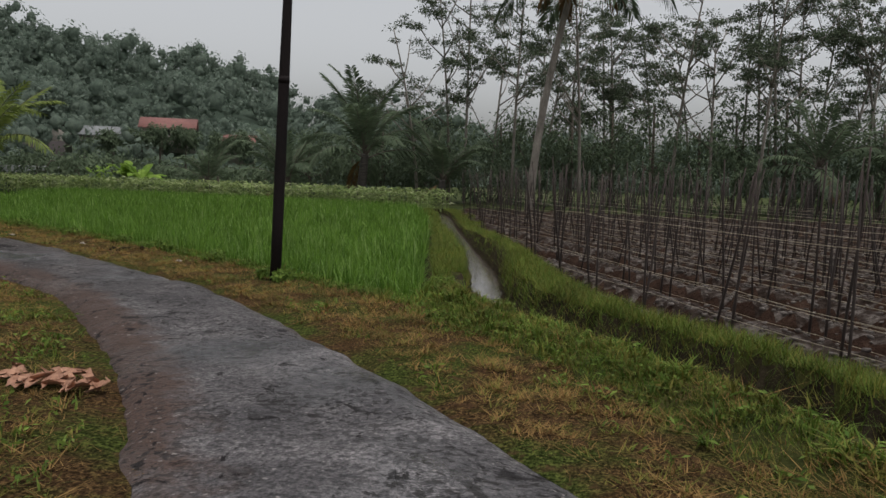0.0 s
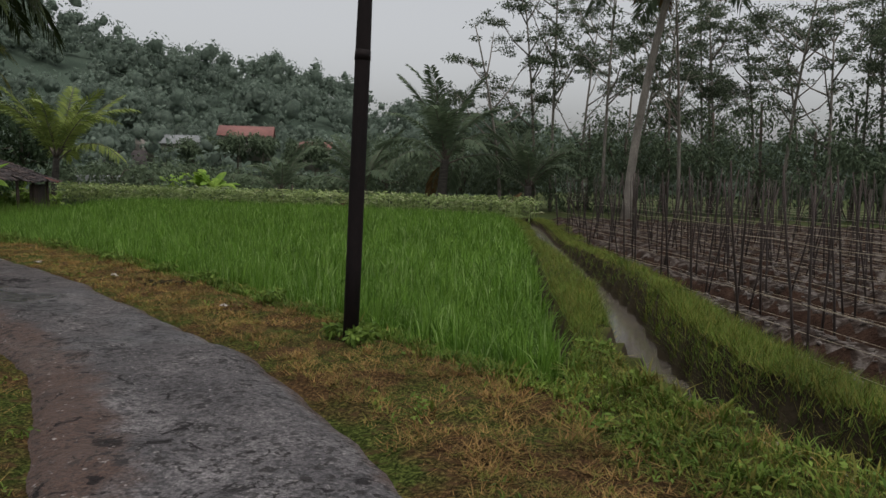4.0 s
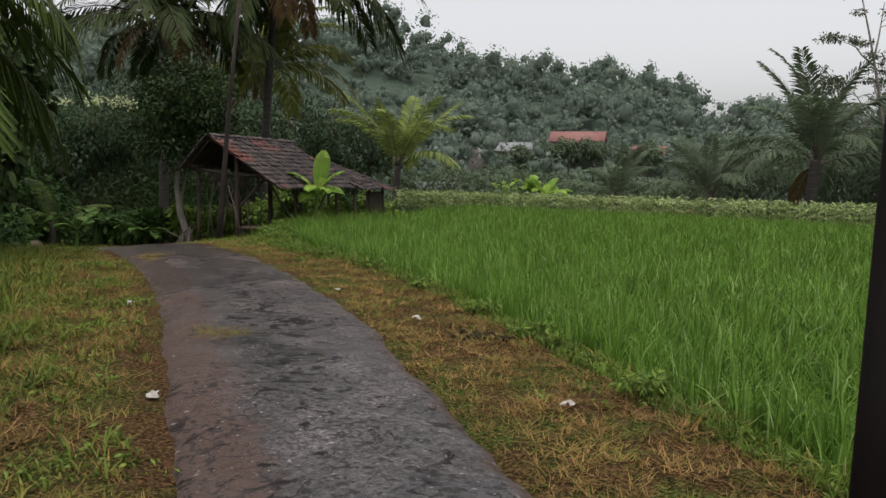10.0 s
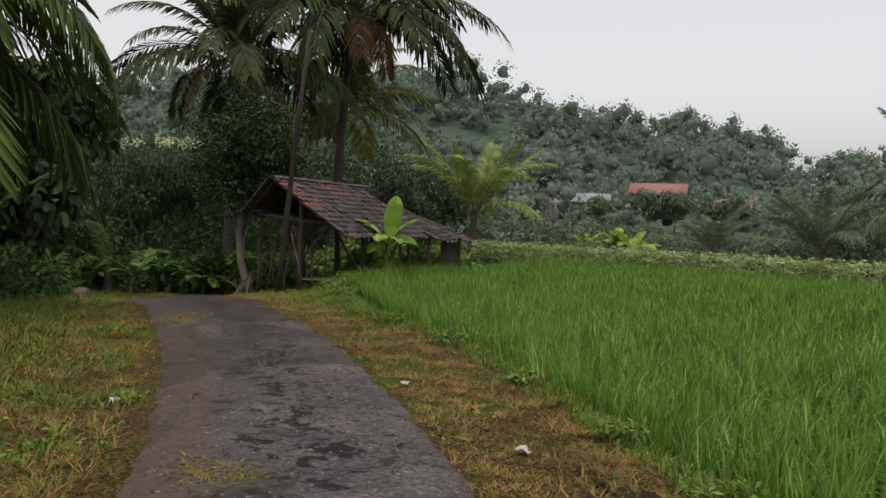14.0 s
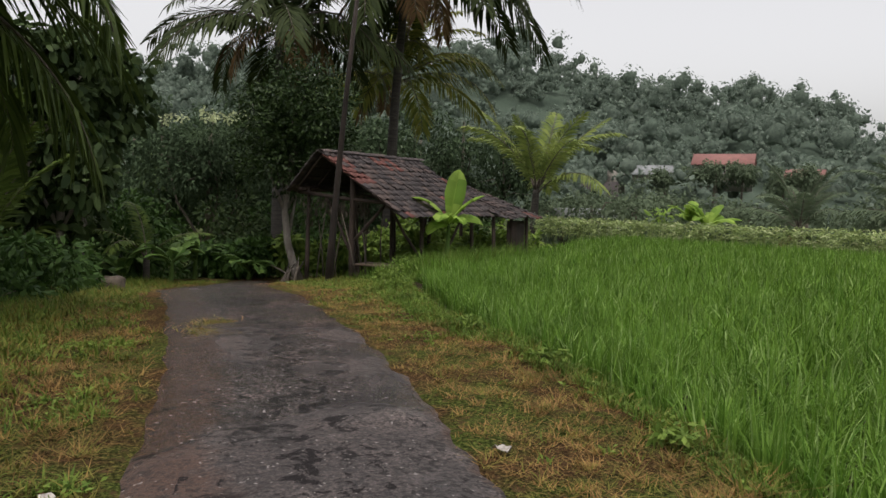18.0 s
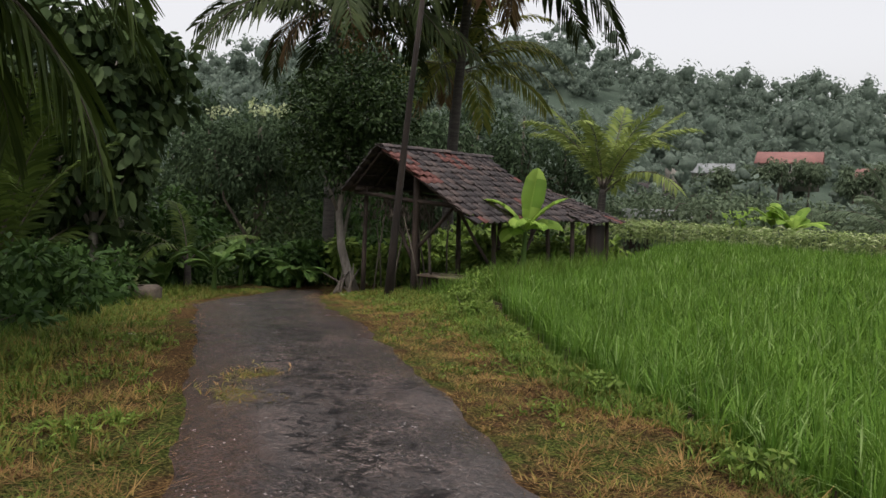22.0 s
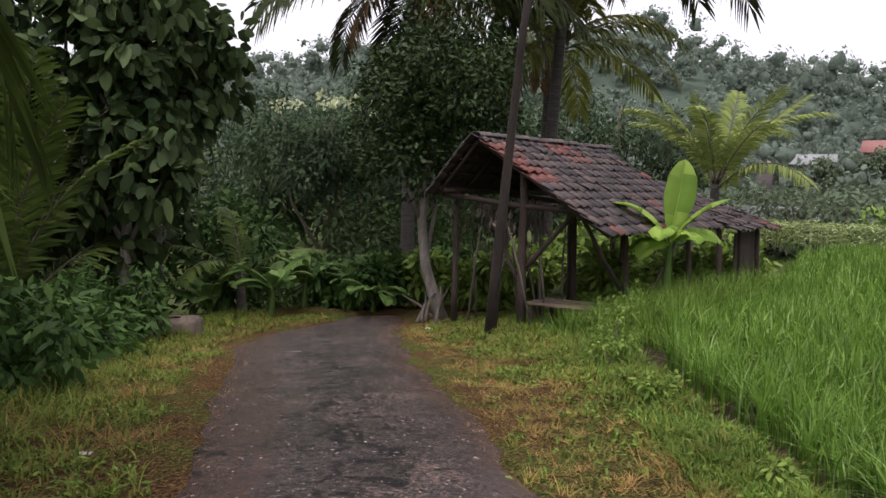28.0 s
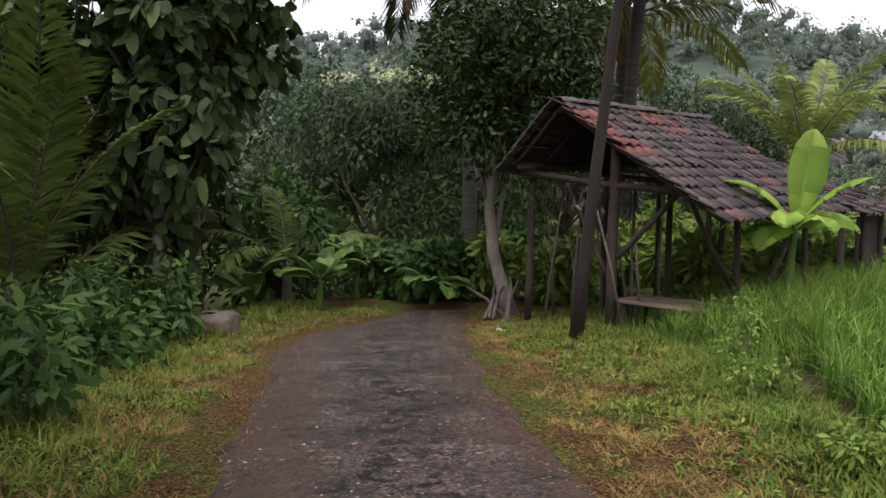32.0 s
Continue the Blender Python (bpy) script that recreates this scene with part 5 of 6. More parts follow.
# low leafy weeds along the far side of the verge
weeds = [(-10.6, 9.4), (-12.2, 10.3), (-14.0, 10.9), (-15.8, 11.6), (-17.6, 12.2), (-19.2, 12.9), (-20.8, 13.5), (-22.4, 14.0), (-23.6, 14.9), (-25.0, 15.6), (-26.4, 16.4), (-9.0, 8.7), (-11.5, 8.6), (-15, 10), (-18.5, 11.2), (-21.5, 12.3), (-24.0, 13.2), (-19.8, 13.6), (-21.3, 14.2), (-22.7, 14.9), (-24.2, 15.6), (-25.6, 16.3), (-26.9, 17.0), (-23.2, 13.6), (-26.0, 15.0), (-27.9, 16.6),  (-21.9, 14.9)]
for k, (x, y) in enumerate(weeds):
    s = 0.75 + 0.25 * rng.random()
    shrub("low leafy green weeds beside the verge", (x, y, ground_at(x, y) - 0.04), (s * 1.2, s * 1.2, 0.8 + 0.5 * rng.random()), 1400, (0.19, 0.08), M_SHRUB_LIGHT if k % 3 == 1 and x > -20 else M_SHRUB, 200 + k, "weed_clump", "roadside weeds", "weeds")

# small weeds round the pole and along the paddy
for k, (x, y, s, h) in enumerate([(-2.70, 11.16, 0.16, 0.11), (-2.97, 11.32, 0.15, 0.10), (-2.78, 11.42, 0.2, 0.16), (-4.6, 12.95, 0.2, 0.13), (-6.2, 13.95, 0.25, 0.15), (-7.4, 14.75, 0.2, 0.13), (-9.2, 15.8, 0.25, 0.15), (-11.4, 17.0, 0.25, 0.15), (-13.3, 17.75, 0.22, 0.17), (-15.6, 18.9, 0.3, 0.2), (-17.4, 19.9, 0.35, 0.3), (-18.9, 20.75, 0.4, 0.4), (-20.3, 22.1, 0.5, 0.5), (-21.3, 23.5, 0.55, 0.7), (-22.0, 23.9, 0.45, 0.6)]):
    shrub("small broad-leaved green weed", (x, y, ground_at(x, y) - 0.02), (s, s, h), 170 if x > -17 else 420, (0.07, 0.032), M_SHRUB_LIGHT, 260 + k, "small_weed", "small weeds", "weeds", 8)

# clods on the bean beds
crng = np.random.default_rng(65)
cl = np.stack([crng.uniform(0, 14, 60000), crng.uniform(5, 24, 60000)], -1)
ridge = np.abs(((cl @ np.array([0.90, 0.43]) - 6.55) / 1.1) % 1.0 - 0.5) * 2
cl = cl[inside(cl, PLOT) & (ridge + crng.normal(0, 0.15, len(cl)) > 0.60)][:6000]
unit_box, box_q = box((-1, -1, -0.6), (1, 1, 1))
cv = unit_box[None] * [1.1, 0.8, 0.6] * crng.uniform(0.010, 0.034, (len(cl), 1, 1)) * crng.uniform(0.6, 1.3, (len(cl), 8, 1))
ca = crng.uniform(0, 6.28, len(cl))
cv = np.stack([cv[..., 0] * np.cos(ca)[:, None] - cv[..., 1] * np.sin(ca)[:, None], cv[..., 0] * np.sin(ca)[:, None] + cv[..., 1] * np.cos(ca)[:, None], cv[..., 2]], -1)
cv = cv + np.c_[cl, ground(cl[:, 0], cl[:, 1])][:, None]
M_CLOD = plain_mat("grey_clod", [(0.3, (0.05, 0.038, 0.031)), (0.7, (0.19, 0.165, 0.148))], 3, 0.9, 0.4, 0.01)
thing("soil_clods", "crumbly pale clods on the tilled beds", "soil", kind="stuff", data=mesh_of("soil_clods", cv.reshape(-1, 3), (np.array(box_q)[None] + (np.arange(len(cl)) * 8)[:, None, None]).reshape(-1, 4), M_CLOD))

# dead branches lying against the pale-trunked tree, sticks under the hut
srng = np.random.default_rng(88)
for k in range(7):
    a = np.array([-25.9 + srng.normal(0, 0.25), 22.55 + srng.normal(0, 0.2)])
    b = np.array([-26.9 + srng.normal(0, 0.3), 23.2 + srng.normal(0, 0.3)])
    z0, z1 = ground_at(*a) + 0.03, ground_at(*b) + srng.uniform(0.15, 0.75)
    mid = (a + b) / 2 + srng.normal(0, 0.06, 2)
    thing("dead_branch", "dead brown branch heaped against the tree", "branch", "dead branches", data=mesh_of("dead_branch", *tube([(*a, z0), (*mid, (z0 + z1) / 2 + 0.04), (*b, z1)], [0.035, 0.03, 0.012], 7), M_BARK, None, True))
for k in range(12):
    a = np.array([-25.2 + 0.19 * k + srng.normal(0, 0.1), 23.6 + srng.normal(0, 0.5)])
    z0 = ground_at(*a) - 0.05
    h = srng.uniform(1.3, 2.3)
    off = srng.normal(0, 0.22, 2)
    thing("stick", "thin dry stick standing under the hut roof", "stick", "sticks under the roof", data=mesh_of("stick", *tube([(*a, z0), (*(a + off * 0.4 + srng.normal(0, 0.05, 2)), z0 + h * 0.5), (*(a + off), z0 + h)], [0.022, 0.02, 0.014], 6), M_BARK, None, True))

# tangled dry vines under the lane side of the roof
vrng = np.random.default_rng(31)
vines = Bag()
hut_m = np.array(HUT)
for k in range(34):
    x0, y0 = vrng.uniform(-0.8, 0.6), vrng.uniform(0.1, 1.2)
    drop = vrng.uniform(0.3, 1.1)
    top = np.array([x0, y0, 2.2])
    line = np.stack([top, top + [vrng.normal(0, 0.10), vrng.normal(0, 0.1), -0.4 * drop], top + [vrng.normal(0, 0.18), vrng.normal(0, 0.15), -drop]])
    vines.add(*tube(line @ hut_m[:3, :3].T + hut_m[:3, 3], [0.012, 0.010, 0.005], 5))
    lp = (line[1] + vrng.normal(0, 0.12, (9, 3))) @ hut_m[:3, :3].T + hut_m[:3, 3]
    vines.add(*leaves(lp, vrng.normal(0, 0.4, (9, 3)) + [0, 0, -1], vrng.uniform(0.08, 0.16, 9), vrng.uniform(0.03, 0.06, 9), None, 0.5))
thing("dry_vines", "tangled dry brown vines hanging under the hut roof", "vines", kind="stuff", data=vines.mesh("dry_vines", M_BARK))

# concrete block at the verge
def boulder(label, at, size, seed, mat, yaw):
    """A squarish worn lump with blunt corners and a broken face."""
    g = np.random.default_rng(seed)
    a, e = np.meshgrid(np.linspace(0, 2 * np.pi, 25)[:-1], np.linspace(-1.54, 1.54, 13), indexing="ij")
    v = np.stack([np.cos(a) * np.cos(e), np.sin(a) * np.cos(e), np.sin(e)], -1)
    v = np.sign(v) * np.abs(v) ** 0.42
    v = v * (1 + 0.05 * ripple(a * 2, e * 3, 2.0, seed)[..., None] + g.normal(0, 0.012, (*a.shape, 1))) * np.asarray(size)
    i, j = np.meshgrid(np.arange(24), np.arange(12), indexing="ij")
    q = np.stack([i * 13 + j, ((i + 1) % 24) * 13 + j, ((i + 1) % 24) * 13 + j + 1, i * 13 + j + 1], -1).reshape(-1, 4)
    ob = thing("concrete_block", label, "block", at=at, data=mesh_of("concrete_block", v.reshape(-1, 3), q, mat))
    ob.rotation_euler = (0.06, -0.05, yaw)


boulder("weathered grey concrete block in the grass", (-27.1, 18.05, ground_at(-27.1, 18.05) + 0.1), (0.43, 0.30, 0.27), 3, M_BLOCK, 0.95)
# earth lump torn from the edge of the paddy
torn_at = (-6.52, 13.78)
clod_rng = np.random.default_rng(19)
lump = Bag()
for k in range(70):
    c = np.array([torn_at[0] + clod_rng.normal(0, 0.19), torn_at[1] + clod_rng.normal(0, 0.10)])
    v, q = box((-1, -1, -1), (1, 1, 1))
    v = v * clod_rng.uniform(0.7, 1.2, v.shape) * clod_rng.uniform(0.010, 0.030)
    v = v @ np.array(Euler(clod_rng.uniform(0, 6, 3)).to_matrix()).T
    lump.add(v + [*c, ground_at(*c) + 0.015], q)
thing("earth_clods", "dark crumbled earth clods at the paddy edge", "earth clods", kind="stuff", data=lump.mesh("earth_clods", M_MUD))
sod = np.stack([clod_rng.normal(torn_at[0], 0.26, 500), clod_rng.normal(torn_at[1], 0.14, 500)], -1)
lay_grass("sod_grass", "green and dry grass round the torn earth", sod, clod_rng.uniform(0.04, 0.11, 500), clod_rng.uniform(0.008, 0.014, 500), clod_rng.uniform(0.5, 1.6, 500), [M_YELLOW, M_STRAW], 0.6, 23)

# ---- bean rows: stakes and cords ----
ALONG, ACROSS = np.array([-0.43, 0.90]), np.array([0.90, 0.43])
stake_data = [mesh_of("bamboo_stake", *tube([(0, 0, -0.25), (0.008 * s, 0.006, 0.6), (-0.012, 0.01 * s, 1.3), (0.01, 0, 1.95)], [0.016, 0.015, 0.013, 0.009], 6), M_STAKE, None, True) for s in (1, -1, 2)]
made, rest = 0, Bag()
srng = np.random.default_rng(91)
for row in range(15):
    off = 6.85 + 1.1 * row
    s = -4.0 + srng.uniform(0, 0.4)
    while s < 36:
        for lean_side in (1, -1):
            q0 = ALONG * (s + 0.12 * lean_side) + ACROSS * (off + srng.normal(0, 0.06)) 
            if inside(q0[None], PLOT)[0] and q0[1] < 38.5 and q0[0] < 26:
                turn = Euler((srng.normal(0, 0.10) - 0.06 * lean_side, srng.normal(0, 0.10), srng.uniform(0, 6)))
                sc = srng.uniform(0.92, 1.08)
                m = Matrix.LocRotScale(Vector((q0[0], q0[1], -0.52)), turn, Vector((1, 1, sc)))
                if made < 300 and row < 8:
                    ob = thing("bamboo_stake", "thin weathered bamboo stake stuck in tilled soil", "stake", "bean stakes", data=stake_data[made % 3])
                    ob.matrix_world = m
                    made += 1
                else:
                    d = stake_data[int(srng.integers(3))]
                    a = np.array(m)
                    rest.add(np.array([v.co[:] for v in d.vertices]) @ a[:3, :3].T + a[:3, 3], np.array([p.vertices[:] for p in d.polygons]))
        s += srng.uniform(1.25, 1.75) if row < 6 else srng.uniform(1.9, 2.7)
thing("stake_rows", "more thin bamboo stakes in the bean rows", "stake", "bean stakes", kind="stuff", data=rest.mesh("stake_rows", M_STAKE))
for row in range(9):
    off = 6.85 + 1.1 * row
    for h in (0.12, 0.34, 0.62, 1.22):
        s = np.linspace(-2, 35, 38)
        line = ALONG * s[:, None] + ACROSS * off
        ok = inside(line, PLOT) & (line[:, 1] < 38)
        if ok.sum() > 4:
            z = -0.52 + h + 0.025 * np.abs(np.sin(s * 1.5)) * -1 + srng.normal(0, 0.008, len(s))
            thing("trellis_cord", "pale cord strung between the bean stakes", "cord", "trellis cords", data=mesh_of("trellis_cord", *tube(np.c_[line, z][ok], 0.003, 4), M_CORD))

# ---- corn along the far edge of the paddy ----
crng = np.random.default_rng(15)
corn = Bag()
line = resample(np.array([(-6.5, 40.2), (-12, 41.8), (-18, 43), (-30, 43.5), (-36, 44)]), 220)
base = np.repeat(line, 3, axis=0) + crng.normal(0, 0.5, (660, 2)) * [0.5, 0.9]
for lo, hi, n in ((0.1, 0.5, 3), (0.45, 0.9, 4), (0.7, 1.05, 3)):
    b = np.repeat(base, n, axis=0)
    z = -0.55 + crng.uniform(lo, hi, len(b))
    a = crng.uniform(0, 6.28, len(b))
    corn.add(*leaves(np.c_[b, z], np.stack([np.cos(a), np.sin(a), crng.uniform(0.2, 1.2, len(b))], -1), crng.uniform(0.3, 0.5, len(b)), 0.07, None, 0.9))
corn.add(*blades(np.c_[base, np.full(len(base), -0.6)], np.full(len(base), 1.15), np.full(len(base), 0.03), np.full(len(base), 0.05), 2, crng))
thing("corn_row", "row of young corn at the far edge of the paddy", "corn", kind="stuff", data=corn.mesh("corn_row", M_CORN))
for k, (x, y) in enumerate([(-31.2, 51.0), (-33.5, 51.5), (-29.8, 50.5)]):
    banana("small bright banana plant behind the field", (x, y, -0.6), 1.0 + 0.3 * (k == 0), many_banana_specs(np.random.default_rng(300 + k), 9, 1.9, 0.6, 0.15), M_BANANA, 70 + k, group="field bananas")

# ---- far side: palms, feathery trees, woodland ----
palm("large bushy coconut palm at the field edge", (-13.3, 48.0, -0.6), 3.0, "woods", M_WOODS_HAZED, 18, 4.2, 0.9, (0.2, 0), 0.3, 11, (0, 0, 1, 1, 2, 3), 1, 1.25, "far palms")
palm("young coconut palm at the field edge", (-18.2, 48.4, -0.6), 1.2, "woods", M_WOODS_HAZED, 13, 4.2, 0.9, (0, 0), 0.25, 12, (0, 1, 1, 2), 1, 0.95, "far palms")
palm("young coconut palm at the field edge", (-24.5, 50, -0.6), 1.0, "woods", M_WOODS_HAZED, 12, 4.2, 0.9, (0, 0), 0.25, 13, (0, 1, 1, 2), 1, 0.8, "far palms")
palm("bushy coconut palm at the field edge", (-8.5, 49.0, -0.6), 1.6, "woods", M_WOODS_HAZED, 14, 4.2, 0.9, (0, 0), 0.25, 14, (0, 1, 1, 2), 1, 1.0, "far palms")
palm("tall coconut palm with a pale leaning trunk", (-2.7, 44.0, -0.6), 12.9, "woods", M_WOODS_HAZED, 24, 4.2, 0.9, (2.0, 0.2), 0.21, 15, (0, 1, 2, 3, 3), 6, 1.35, "far palms", M_BARK_PALE)
palm("coconut palm at the field edge", (12.5, 50, -0.6), 3.0, "woods", M_WOODS_HAZED, 15, 4.2, 0.9, (0.4, 0), 0.25, 16, (0, 1, 1, 2, 3), 1, 1.0, "far palms")
palm("coconut palm at the field edge", (17.5, 47, -0.6), 2.6, "woods", M_WOODS_HAZED, 15, 4.2, 0.9, (0.4, 0), 0.25, 17, (0, 1, 1, 2, 3), 1, 1.0, "far palms")


def feather_tree(at, height, seed):
    """A slender tree: forking pale limbs that climb outwards, small loose sprays of fine leaves at their ends."""
    rng = np.random.default_rng(seed)
    root = thing("albizia_tree", "slender tree with pale stems and thin layered feathery foliage", "tree", "feathery trees", at)
    u = np.linspace(0, 1, 8)
    bend = rng.normal(0, 1.3, 2)
    line = np.stack([bend[0] * u**1.7, bend[1] * u**1.7, (height + 0.3) * u - 0.3], -1)
    bag = Bag().add(*tube(line, np.interp(u, [0, 1], [0.125, 0.03]), 7))
    pads, size = [line[-1]], [0.7]
    for k in range(int(rng.integers(7, 11))):
        t = rng.uniform(0.34, 0.92)
        a = np.array([np.interp(t, u, line[:, j]) for j in range(3)])
        az = rng.uniform(0, 6.28)
        reach = rng.uniform(1.0, 2.6) * (1.3 - 0.5 * t)
        b = a + [reach * math.cos(az), reach * math.sin(az), reach * rng.uniform(0.7, 1.5)]
        mid = (a + b) / 2 + [0, 0, -0.12 * reach]
        bag.add(*tube([a, mid, b], [0.055, 0.04, 0.018], 5))
        for _ in range(4):
            az2, far = az + rng.normal(0, 0.8), rng.uniform(0.5, 1.3)
            start = a + (b - a) * rng.uniform(0.55, 1.0)
            c = start + [far * math.cos(az2), far * math.sin(az2), far * rng.uniform(0.15, 0.8)]
            bag.add(*tube([start, (start + c) / 2 + [0, 0, 0.06], c], [0.02, 0.015, 0.007], 4))
            for _ in range(2):
                pads.append(c + rng.normal(0, 0.42, 3) * [1, 1, 0.35])
                size.append(rng.uniform(0.28, 0.72))
    part("trunk", bag.mesh("trunk", M_BARK_PALE, True), root)
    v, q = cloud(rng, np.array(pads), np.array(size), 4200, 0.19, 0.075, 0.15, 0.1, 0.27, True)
    part("crown", mesh_of("crown", v, q, M_FEATHER_HAZED), root)


frng = np.random.default_rng(123)
for k in range(30):
    x = -10.2 + 1.18 * k + frng.normal(0, 0.5)
    feather_tree((x, 55 + frng.uniform(-4, 9), -0.7), frng.uniform(11.5, 17.0) - (2.0 if k < 2 else 0), 400 + k)


def woodland(at, r, h, seed, mat=M_WOODS_HAZED, n=1400, leaf=(0.38, 0.17)):
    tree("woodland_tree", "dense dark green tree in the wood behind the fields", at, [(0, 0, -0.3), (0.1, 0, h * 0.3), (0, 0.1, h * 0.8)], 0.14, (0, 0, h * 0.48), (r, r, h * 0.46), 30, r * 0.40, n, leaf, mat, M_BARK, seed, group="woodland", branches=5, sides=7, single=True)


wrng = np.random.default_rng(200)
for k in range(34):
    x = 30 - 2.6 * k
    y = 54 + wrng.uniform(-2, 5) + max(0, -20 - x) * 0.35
    woodland((x, y, -0.8), wrng.uniform(2.2, 3.4), wrng.uniform(5.8, 9.2) if x > -10 else wrng.uniform(4.4, 6.8) if x > -22 else wrng.uniform(1.9, 3.0), 500 + k, M_WOODS_HAZED, 2600 if x > -22 else 1100, (0.30, 0.12) if x > -22 else (0.4, 0.18))
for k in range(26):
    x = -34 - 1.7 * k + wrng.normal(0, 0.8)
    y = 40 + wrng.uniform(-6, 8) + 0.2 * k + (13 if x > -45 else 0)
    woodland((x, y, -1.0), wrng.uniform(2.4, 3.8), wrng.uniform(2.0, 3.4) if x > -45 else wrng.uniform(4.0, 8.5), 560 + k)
for k, (x, y, r, h) in enumerate([(-54, 30, 2.8, 8.6), (-60, 30.5, 3.2, 9.2), (-54, 36, 3.2, 10.4), (-60, 36, 3.2, 10.2), (-60, 42, 3.4, 11.0), (-52, 41.5, 3.4, 10.2), (-48.5, 45, 3.0, 10.0), (-46.5, 47.6, 2.8, 9.6), (-45.5, 50.5, 2.7, 8.6), (-47, 41, 3.0, 8.0), (-50, 33, 3.0, 7.2), (-56, 46, 3.4, 10.0), (-48, 28, 2.4, 6.4), (-43, 33, 2.4, 5.6), (-44, 37.5, 2.6, 6.4)]):
    woodland((x, y, -1.1), r, h, 680 + k, M_GROVE, 3000, (0.36, 0.16))
for k in range(16):
    woodland((-44 - 2.2 * k + wrng.normal(0, 1), 24 + wrng.uniform(-10, 12), -1.2), wrng.uniform(2.8, 4.2), wrng.uniform(4.6, 7.0), 600 + k, M_TEAK, 1300, (0.42, 0.2))
for k in range(14):
    woodland((-34 - 1.2 * k + wrng.normal(0, 1), 12 - 1.8 * k + wrng.uniform(-3, 3), -1.2), wrng.uniform(2.6, 4.0), wrng.uniform(5.5, 9.5), 640 + k, M_TEAK)


# ---- wooded hill ----
def hill_height(x, y):
    a = np.degrees(np.arctan2(-(x + 5), y - 10))
    r = np.hypot(x + 5, y - 10)
    crest = np.interp(a, [-40, -5, 5, 13, 17.8, 19.5, 21.3, 24, 26, 27.5, 29, 31, 33, 36, 38, 41, 45, 52, 60, 67, 69.5, 80, 95, 120], [4, 6, 8, 14, 21, 20, 18, 29, 30, 32, 36, 33, 32, 36, 39, 42, 49, 47, 42, 38, 36, 36, 34, 25])
    return -1.6 + 1.05 * crest * smooth_step(r, 115, 300) + 1.0 * ripple(x, y, 60, 41) * smooth_step(r, 80, 200)


ha, hr = np.meshgrid(np.radians(np.linspace(-45, 125, 120)), np.linspace(100, 420, 50), indexing="ij")
hx, hy = -5 - np.sin(ha) * hr, 10 + np.cos(ha) * hr
hz = hill_height(hx, hy)
na, nr = ha.shape
ii, jj = np.meshgrid(np.arange(na - 1), np.arange(nr - 1), indexing="ij")
hq = np.stack([ii * nr + jj, ii * nr + jj + 1, (ii + 1) * nr + jj + 1, (ii + 1) * nr + jj], -1).reshape(-1, 4)
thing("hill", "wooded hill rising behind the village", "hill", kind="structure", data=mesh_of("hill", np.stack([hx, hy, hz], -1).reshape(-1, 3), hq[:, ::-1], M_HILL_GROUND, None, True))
hrng = np.random.default_rng(55)
n_tree = 1500
ta, tr = np.radians(hrng.uniform(-20, 92, n_tree)), 126 + 190 * hrng.random(n_tree) ** 0.85
tx, ty = -5 - np.sin(ta) * tr, 10 + np.cos(ta) * tr
size = hrng.gamma(7.0, 0.62, n_tree) * (0.75 + tr / 600)
tz = hill_height(tx, ty) + size * hrng.uniform(0.35, 0.95, n_tree)
# crowns of uneven rounded lobes with loose leaves over them
per = 7
lobes = np.repeat(np.stack([tx, ty, tz], -1), per, axis=0) + hrng.normal(0, 0.40, (n_tree * per, 3)) * np.repeat(size, per)[:, None] * [1, 1, 0.55]
lobe_r = np.repeat(size, per) * hrng.uniform(0.19, 0.43, n_tree * per)
woods = Bag()
la, le = np.meshgrid(np.linspace(0, 2 * np.pi, 6)[:-1], np.radians([-45, 0, 45, 84]), indexing="ij")
ball = np.stack([np.cos(la) * np.cos(le), np.sin(la) * np.cos(le), np.sin(le)], -1).reshape(-1, 3)
bi, bj = np.meshgrid(np.arange(5), np.arange(3), indexing="ij")
ball_q = np.stack([bi * 4 + bj, ((bi + 1) % 5) * 4 + bj, ((bi + 1) % 5) * 4 + bj + 1, bi * 4 + bj + 1], -1).reshape(-1, 4)
lumps = ball[None] * hrng.uniform(0.5, 1.0, (len(lobes), len(ball), 1)) * (lobe_r * 0.72)[:, None, None] + lobes[:, None]
woods.add(lumps, ball_q[None] + (np.arange(len(lobes)) * len(ball))[:, None, None])
share = lobe_r**2 / (lobe_r**2).sum()
c = hrng.choice(len(lobes), 125000, p=share)
out = unit(hrng.normal(size=(len(c), 3)) + [0, 0, 0.45])
out[:, 2] = np.maximum(out[:, 2], -0.35)
flat_way = unit(np.cross(out, hrng.normal(size=(len(c), 3))) + out * hrng.normal(0.1, 0.4, (len(c), 1)))
ln = hrng.uniform(0.75, 1.7, len(c))
spot = lobes[c] + out * (lobe_r[c] * hrng.uniform(0.72, 1.22, len(c)))[:, None] - flat_way * (ln / 2)[:, None]
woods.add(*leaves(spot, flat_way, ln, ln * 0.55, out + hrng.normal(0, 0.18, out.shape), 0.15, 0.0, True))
thing("hill_woods", "thick mixed woods covering the hill", "woods", kind="stuff", data=woods.mesh("hill_woods", M_HILL_HAZED))


